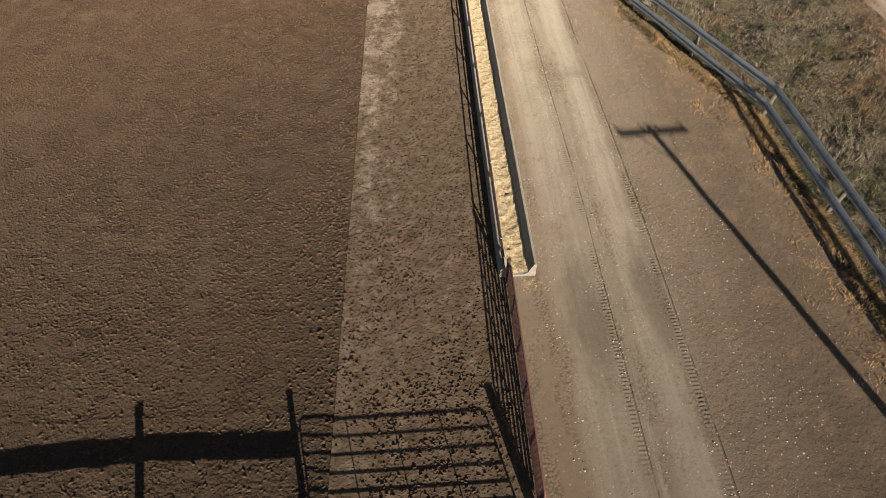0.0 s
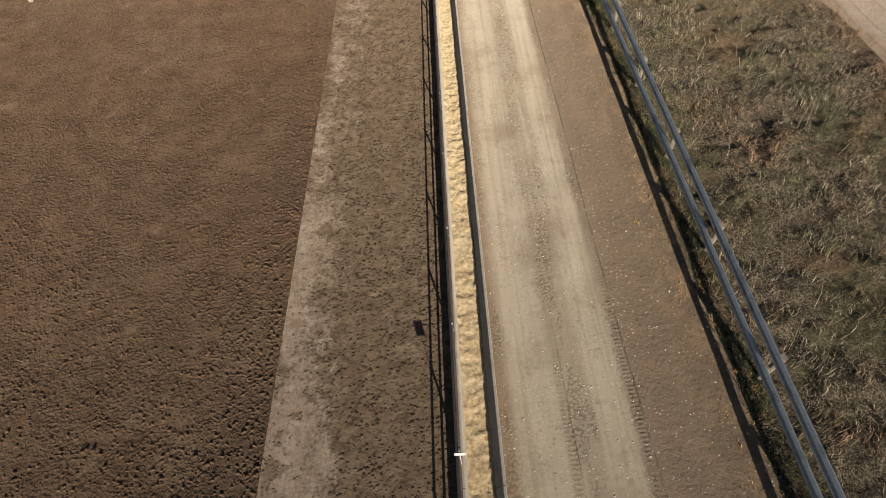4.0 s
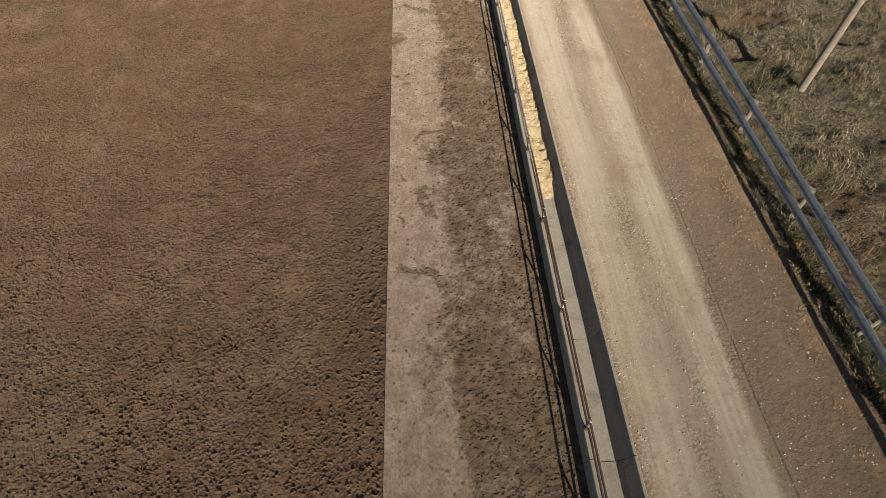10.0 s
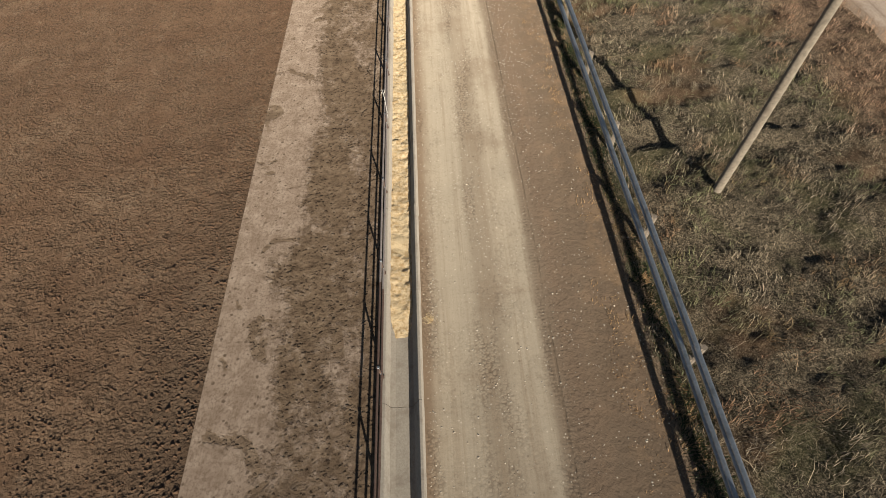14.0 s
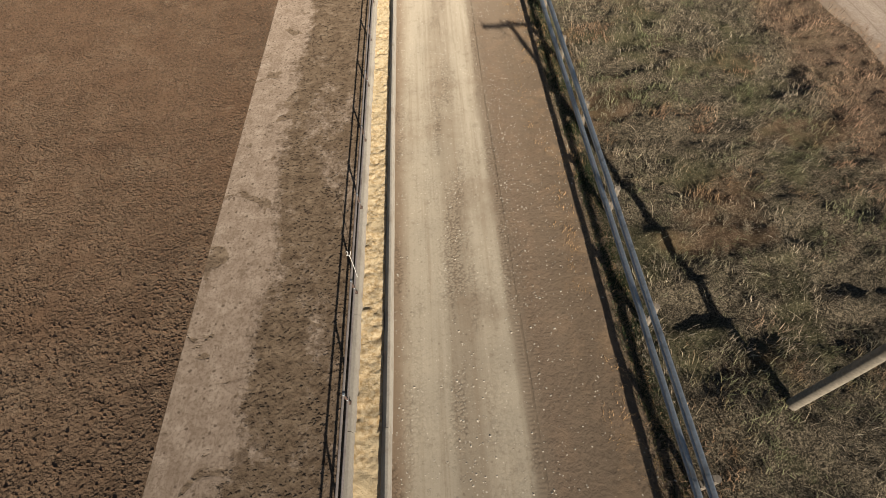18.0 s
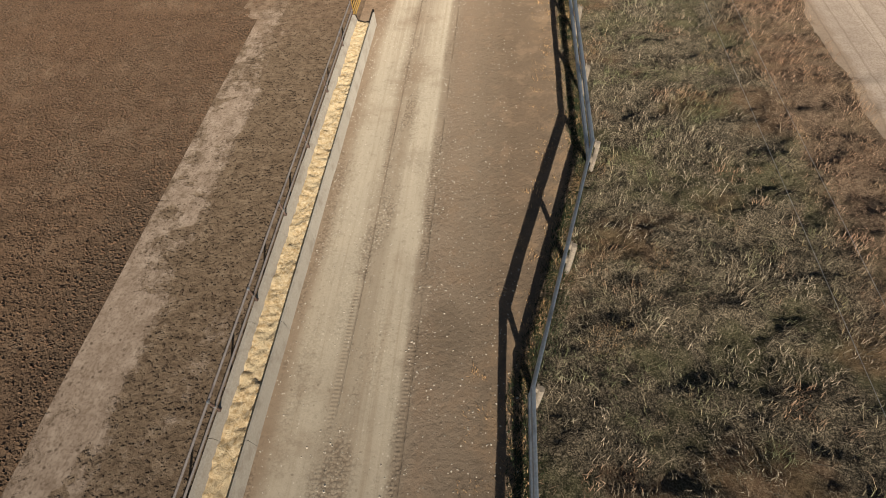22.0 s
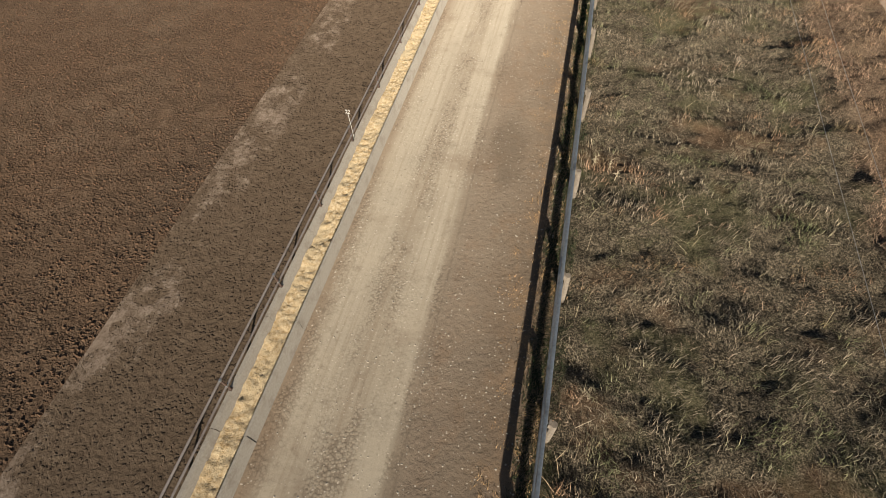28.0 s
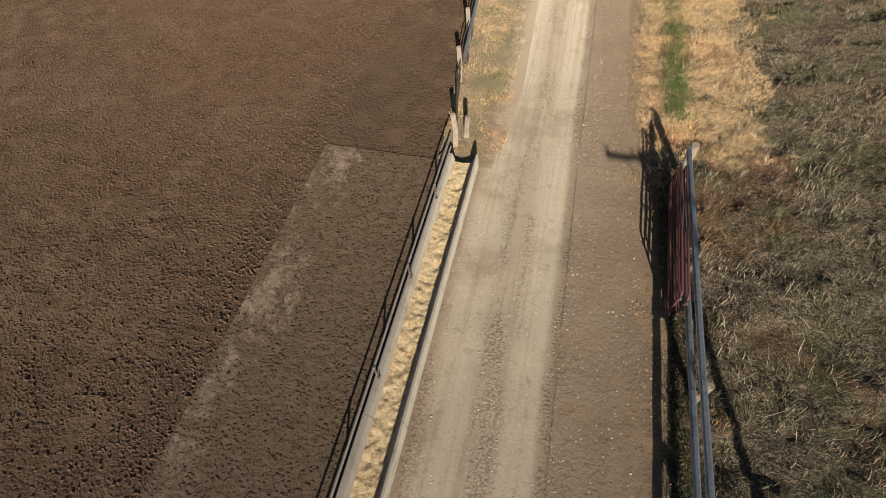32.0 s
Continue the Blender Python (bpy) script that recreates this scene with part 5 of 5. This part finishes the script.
def build_grass():
    # matted short grass in raised cushions with gaps between them
    n = 330000
    y = RNG.uniform(-13, 219, n)
    lo, hi = grass_edge(y), far_road_x(y)
    x = lo + (hi - lo + 0.6) * RNG.uniform(-0.01, 1, n)
    cushion = cushions(x, y)
    keep = RNG.uniform(-0.55, 0.45, n) < cushion
    x, y, lo, cushion = x[keep], y[keep], lo[keep], cushion[keep]
    rise = np.clip(0.3 + (x - lo) / 1.2, 0.3, 1.0)
    blades("grass", x, y, turf_height(x, y), RNG.uniform(0.10, 0.36, len(x)) * rise, 0.82, MAT_GRASS, "matted dry grass beyond the guardrail", 0.0085, 81, None, 0.8,
           (0.01 + 0.12 * np.clip(cushion + 0.1, 0, 1)) * rise)
    # short reddish grass on the bank beside the far road
    n = 60000
    y = RNG.uniform(-13, 219, n)
    hi = far_road_x(y)
    x = hi + 0.5 - 3.6 * RNG.uniform(0, 1, n) ** 0.8
    keep = RNG.uniform(-0.9, 0.5, n) < cushions(x, y)
    x, y = x[keep], y[keep]
    blades("bank_grass", x, y, turf_height(x, y), RNG.uniform(0.07, 0.24, len(x)), 0.85, MAT_BANK, "short reddish dry grass on the bank of the far road", 0.008, 86, None, 0.9)
    # single pale stalks fallen across
    n = 3600
    y = RNG.uniform(-13, 219, n)
    lo, hi = grass_edge(y), far_road_x(y)
    x = lo + 0.5 + (hi - lo - 0.5) * RNG.uniform(0, 1, n)
    blades("grass_stalks", x, y, turf_height(x, y) + 0.06, RNG.uniform(0.35, 0.95, n), 0.9, MAT_STALK, "long pale grass stalks lying over the matted grass", 0.0055, 83, None, 1.2, 0.06)
    # tufts, each a fountain of blades
    n = 9500
    yc = RNG.uniform(-13, 219, n)
    lo, hi = grass_edge(yc), far_road_x(yc)
    xc = lo + (hi - lo + 0.7) * RNG.uniform(0.0, 1, n)
    tall = 0.5 + 0.55 * smooth_noise(xc, yc, 1.4, 91) + 0.4 * smooth_noise(xc, yc, 0.55, 92)
    keep = RNG.uniform(-0.15, 0.7, n) < tall
    xc, yc, tall, lo = xc[keep], yc[keep], tall[keep], lo[keep]
    k = 9
    size = np.repeat(np.clip(0.10 + 0.32 * np.clip(tall, 0.0, 1.2), 0.08, 0.6) * np.clip(0.4 + (xc - lo) / 1.2, 0.4, 1.0) * RNG.uniform(0.6, 1.5, len(xc)), k)
    x, y = np.repeat(xc, k) + RNG.normal(0, 0.06, len(xc) * k), np.repeat(yc, k) + RNG.normal(0, 0.06, len(xc) * k)
    blades("grass", x, y, turf_height(x, y), size * RNG.uniform(0.5, 1.3, len(x)), 0.50, MAT_GRASS, "brown and olive grass tufts beyond the guardrail", 0.0048, 81, RNG.uniform(0, math.tau, len(x)), 0.3)
    # straw-coloured tufts along the shoulder and under the rails
    n = 9000
    yc = np.where(RNG.uniform(0, 1, n) < 0.45, RNG.uniform(-12, 27, n), RNG.uniform(27, 203, n))
    wide = np.where(yc < 27, 1.9, 1.6)
    off = -0.15 - wide * RNG.uniform(0, 1, n) ** 3.2
    keep = RNG.uniform(-0.9, 1.0, n) < smooth_noise(yc, off * 3, 1.2, 95) - 0.15 + 0.35 * (yc < 27) + 0.3 * ((yc > 118) & (yc < 165)) + 0.5 * ((yc > 12) & (yc < 24) & (off > -1.0))
    yc, off = yc[keep], off[keep]
    xc = fence_x(yc) + off
    k = 9
    x = np.repeat(xc, k) + RNG.normal(0, 0.10, len(xc) * k)
    y = np.repeat(yc, k) + RNG.normal(0, 0.10, len(xc) * k)
    tall = np.repeat(np.where((yc < 27) & (off > -1.1), 1.7, 1.0), k)
    blades("dry_tufts", x, y, 0 * x + 0.005, tall * 1.1 * RNG.uniform(0.05, 0.16, len(x)), 0.8, MAT_ORANGE, "orange-brown dry grass tufts on the road shoulder", 0.0075, 85)
    # green weeds under the rails, the rails' shade put into their colour
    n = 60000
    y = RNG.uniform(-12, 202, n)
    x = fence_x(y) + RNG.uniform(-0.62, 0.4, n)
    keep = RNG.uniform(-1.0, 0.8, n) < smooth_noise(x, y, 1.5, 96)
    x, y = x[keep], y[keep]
    blades("weeds", x, y, 0 * x, RNG.uniform(0.06, 0.22, len(x)), 0.6, MAT_WEED, "green weeds under the guardrail, coloured dark for the rails' shade", 0.008, 87)
    # low weeds packed close along the foot of the posts, coloured dark as shade
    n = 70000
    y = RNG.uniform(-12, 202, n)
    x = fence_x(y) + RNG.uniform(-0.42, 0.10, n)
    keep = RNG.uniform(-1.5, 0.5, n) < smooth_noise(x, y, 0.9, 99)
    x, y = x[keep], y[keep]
    blades("weeds", x, y, 0 * x, RNG.uniform(0.04, 0.13, len(x)), 0.75, MAT_WEED, "low weeds packed along the guardrail's foot, coloured dark to deepen its shade", 0.010, 87)
    # golden grass where the fence ends
    n = 52000
    y = RNG.uniform(201.5, 219, n)
    x = 4.8 + 6.4 * RNG.uniform(0, 1, n)
    edge = 0.9 * smooth_noise(x, y, 1.1, 197) + 0.5 * smooth_noise(x, y, 0.4, 198)
    keep = (RNG.uniform(-0.6, 0.6, n) < smooth_noise(x, y, 1.2, 97) + 0.6) & (y + edge > 203.4) & (x + 1.3 * edge < 10.2)
    x, y = x[keep], y[keep]
    blades("straw_grass", x, y, turf_height(x, y), np.clip(0.2 + (x - 5.0) * 0.6, 0.3, 1.0) * RNG.uniform(0.10, 0.34, len(x)), 0.85, MAT_STRAW, "bleached golden grass past the fence's end", 0.0075, 88)
    n = 5000
    y = RNG.uniform(200.6, 204.2, n)
    x = RNG.uniform(6.9, 10.6, n)
    keep = RNG.uniform(-0.6, 0.6, n) < smooth_noise(x, y, 0.8, 197)
    x, y = x[keep], y[keep]
    blades("rusty_weeds", x, y, turf_height(x, y), RNG.uniform(0.12, 0.4, len(x)), 0.7, MAT_RUSTY, "rusty red weeds around the fence's end post", 0.006, 84)
    n = 12000
    y = RNG.uniform(203, 218, n)
    x = np.where(RNG.uniform(0, 1, n) < 0.45, RNG.uniform(-1.3, 0.4, n), RNG.normal(6.95, 0.28, n))
    keep = ((RNG.uniform(-0.7, 0.7, n) < smooth_noise(x, y, 1.6, 98)) & ((x < 4) | (y > 205.5))) | ((x > 4) & (y > 207) & (y < 212))
    x, y = x[keep], y[keep]
    blades("green_grass", x, y, np.where(x > 4, 0.0, 0.045), np.where(x > 4, 1.7, 1.0) * RNG.uniform(0.05, 0.16, len(x)), 0.6, MAT_GREEN, "short green grass beside the road", 0.007, 89)
    n = 22000
    y = RNG.uniform(202.2, 219, n)
    x = RNG.uniform(-1.6, 0.8, n) - 0.06 * (y - 203)
    keep = RNG.uniform(-0.7, 0.9, n) < smooth_noise(x, y, 0.8, 99)
    x, y = x[keep], y[keep]
    blades("dry_tufts", x, y, 0 * x + 0.045, RNG.uniform(0.05, 0.16, len(x)), 0.8, MAT_STRAW, "short dry grass beside the leaning posts", 0.006, 90)


def pale_weed(x, y, tall):
    """A dead weed: a stem with drooping seed heads."""
    w = thing("dead_weed", "tall pale dead weed with seed heads standing in the grass", "weed", "dead weeds")
    part("stem", Geo().tube([(0, 0, -0.05), (0.02, 0.03, tall * 0.6), (0.05, 0.06, tall)], 0.012, 5, True, 0.6), MAT_REED, w)
    for i in range(9):
        a, h = i * 2.4, tall * (0.35 + 0.65 * i / 9)
        r = 0.05 + 0.05 * random.random()
        part("seed_head", Geo().tube([(0.03, 0.04, h), (0.03 + r * math.cos(a), 0.04 + r * math.sin(a), h + 0.05), (0.03 + 1.8 * r * math.cos(a), 0.04 + 1.8 * r * math.sin(a), h + 0.01)], 0.013, 5, True, 0.45), MAT_REED, w)
    placed(w, (x, y, float(turf_height(np.array([x]), np.array([y]))[0])))


def scatter_hay():
    """Pale hay dropped on the apron behind the bunk."""
    n = 1500
    a, r = RNG.uniform(0, math.tau, n), 0.9 * RNG.uniform(0, 1, n) ** 0.8
    x, y = -1.95 + 0.55 * r * np.cos(a), 113.2 + 1.2 * r * np.sin(a)
    blades("hay", x, y, 0 * x + 0.03, RNG.uniform(0.05, 0.16, n), 0.9, MAT_STALK, "pale hay dropped on the concrete behind the bunk", 0.005, 93)


for wx, wy, wt in ((10.25, 120.15, 0.75), (8.05, 172.2, 0.6), (7.55, 172.4, 0.5), (8.3, 171.8, 0.45)):
    pale_weed(wx, wy, wt)
scatter_stones()
scatter_clods()
scatter_hay()
build_grass()
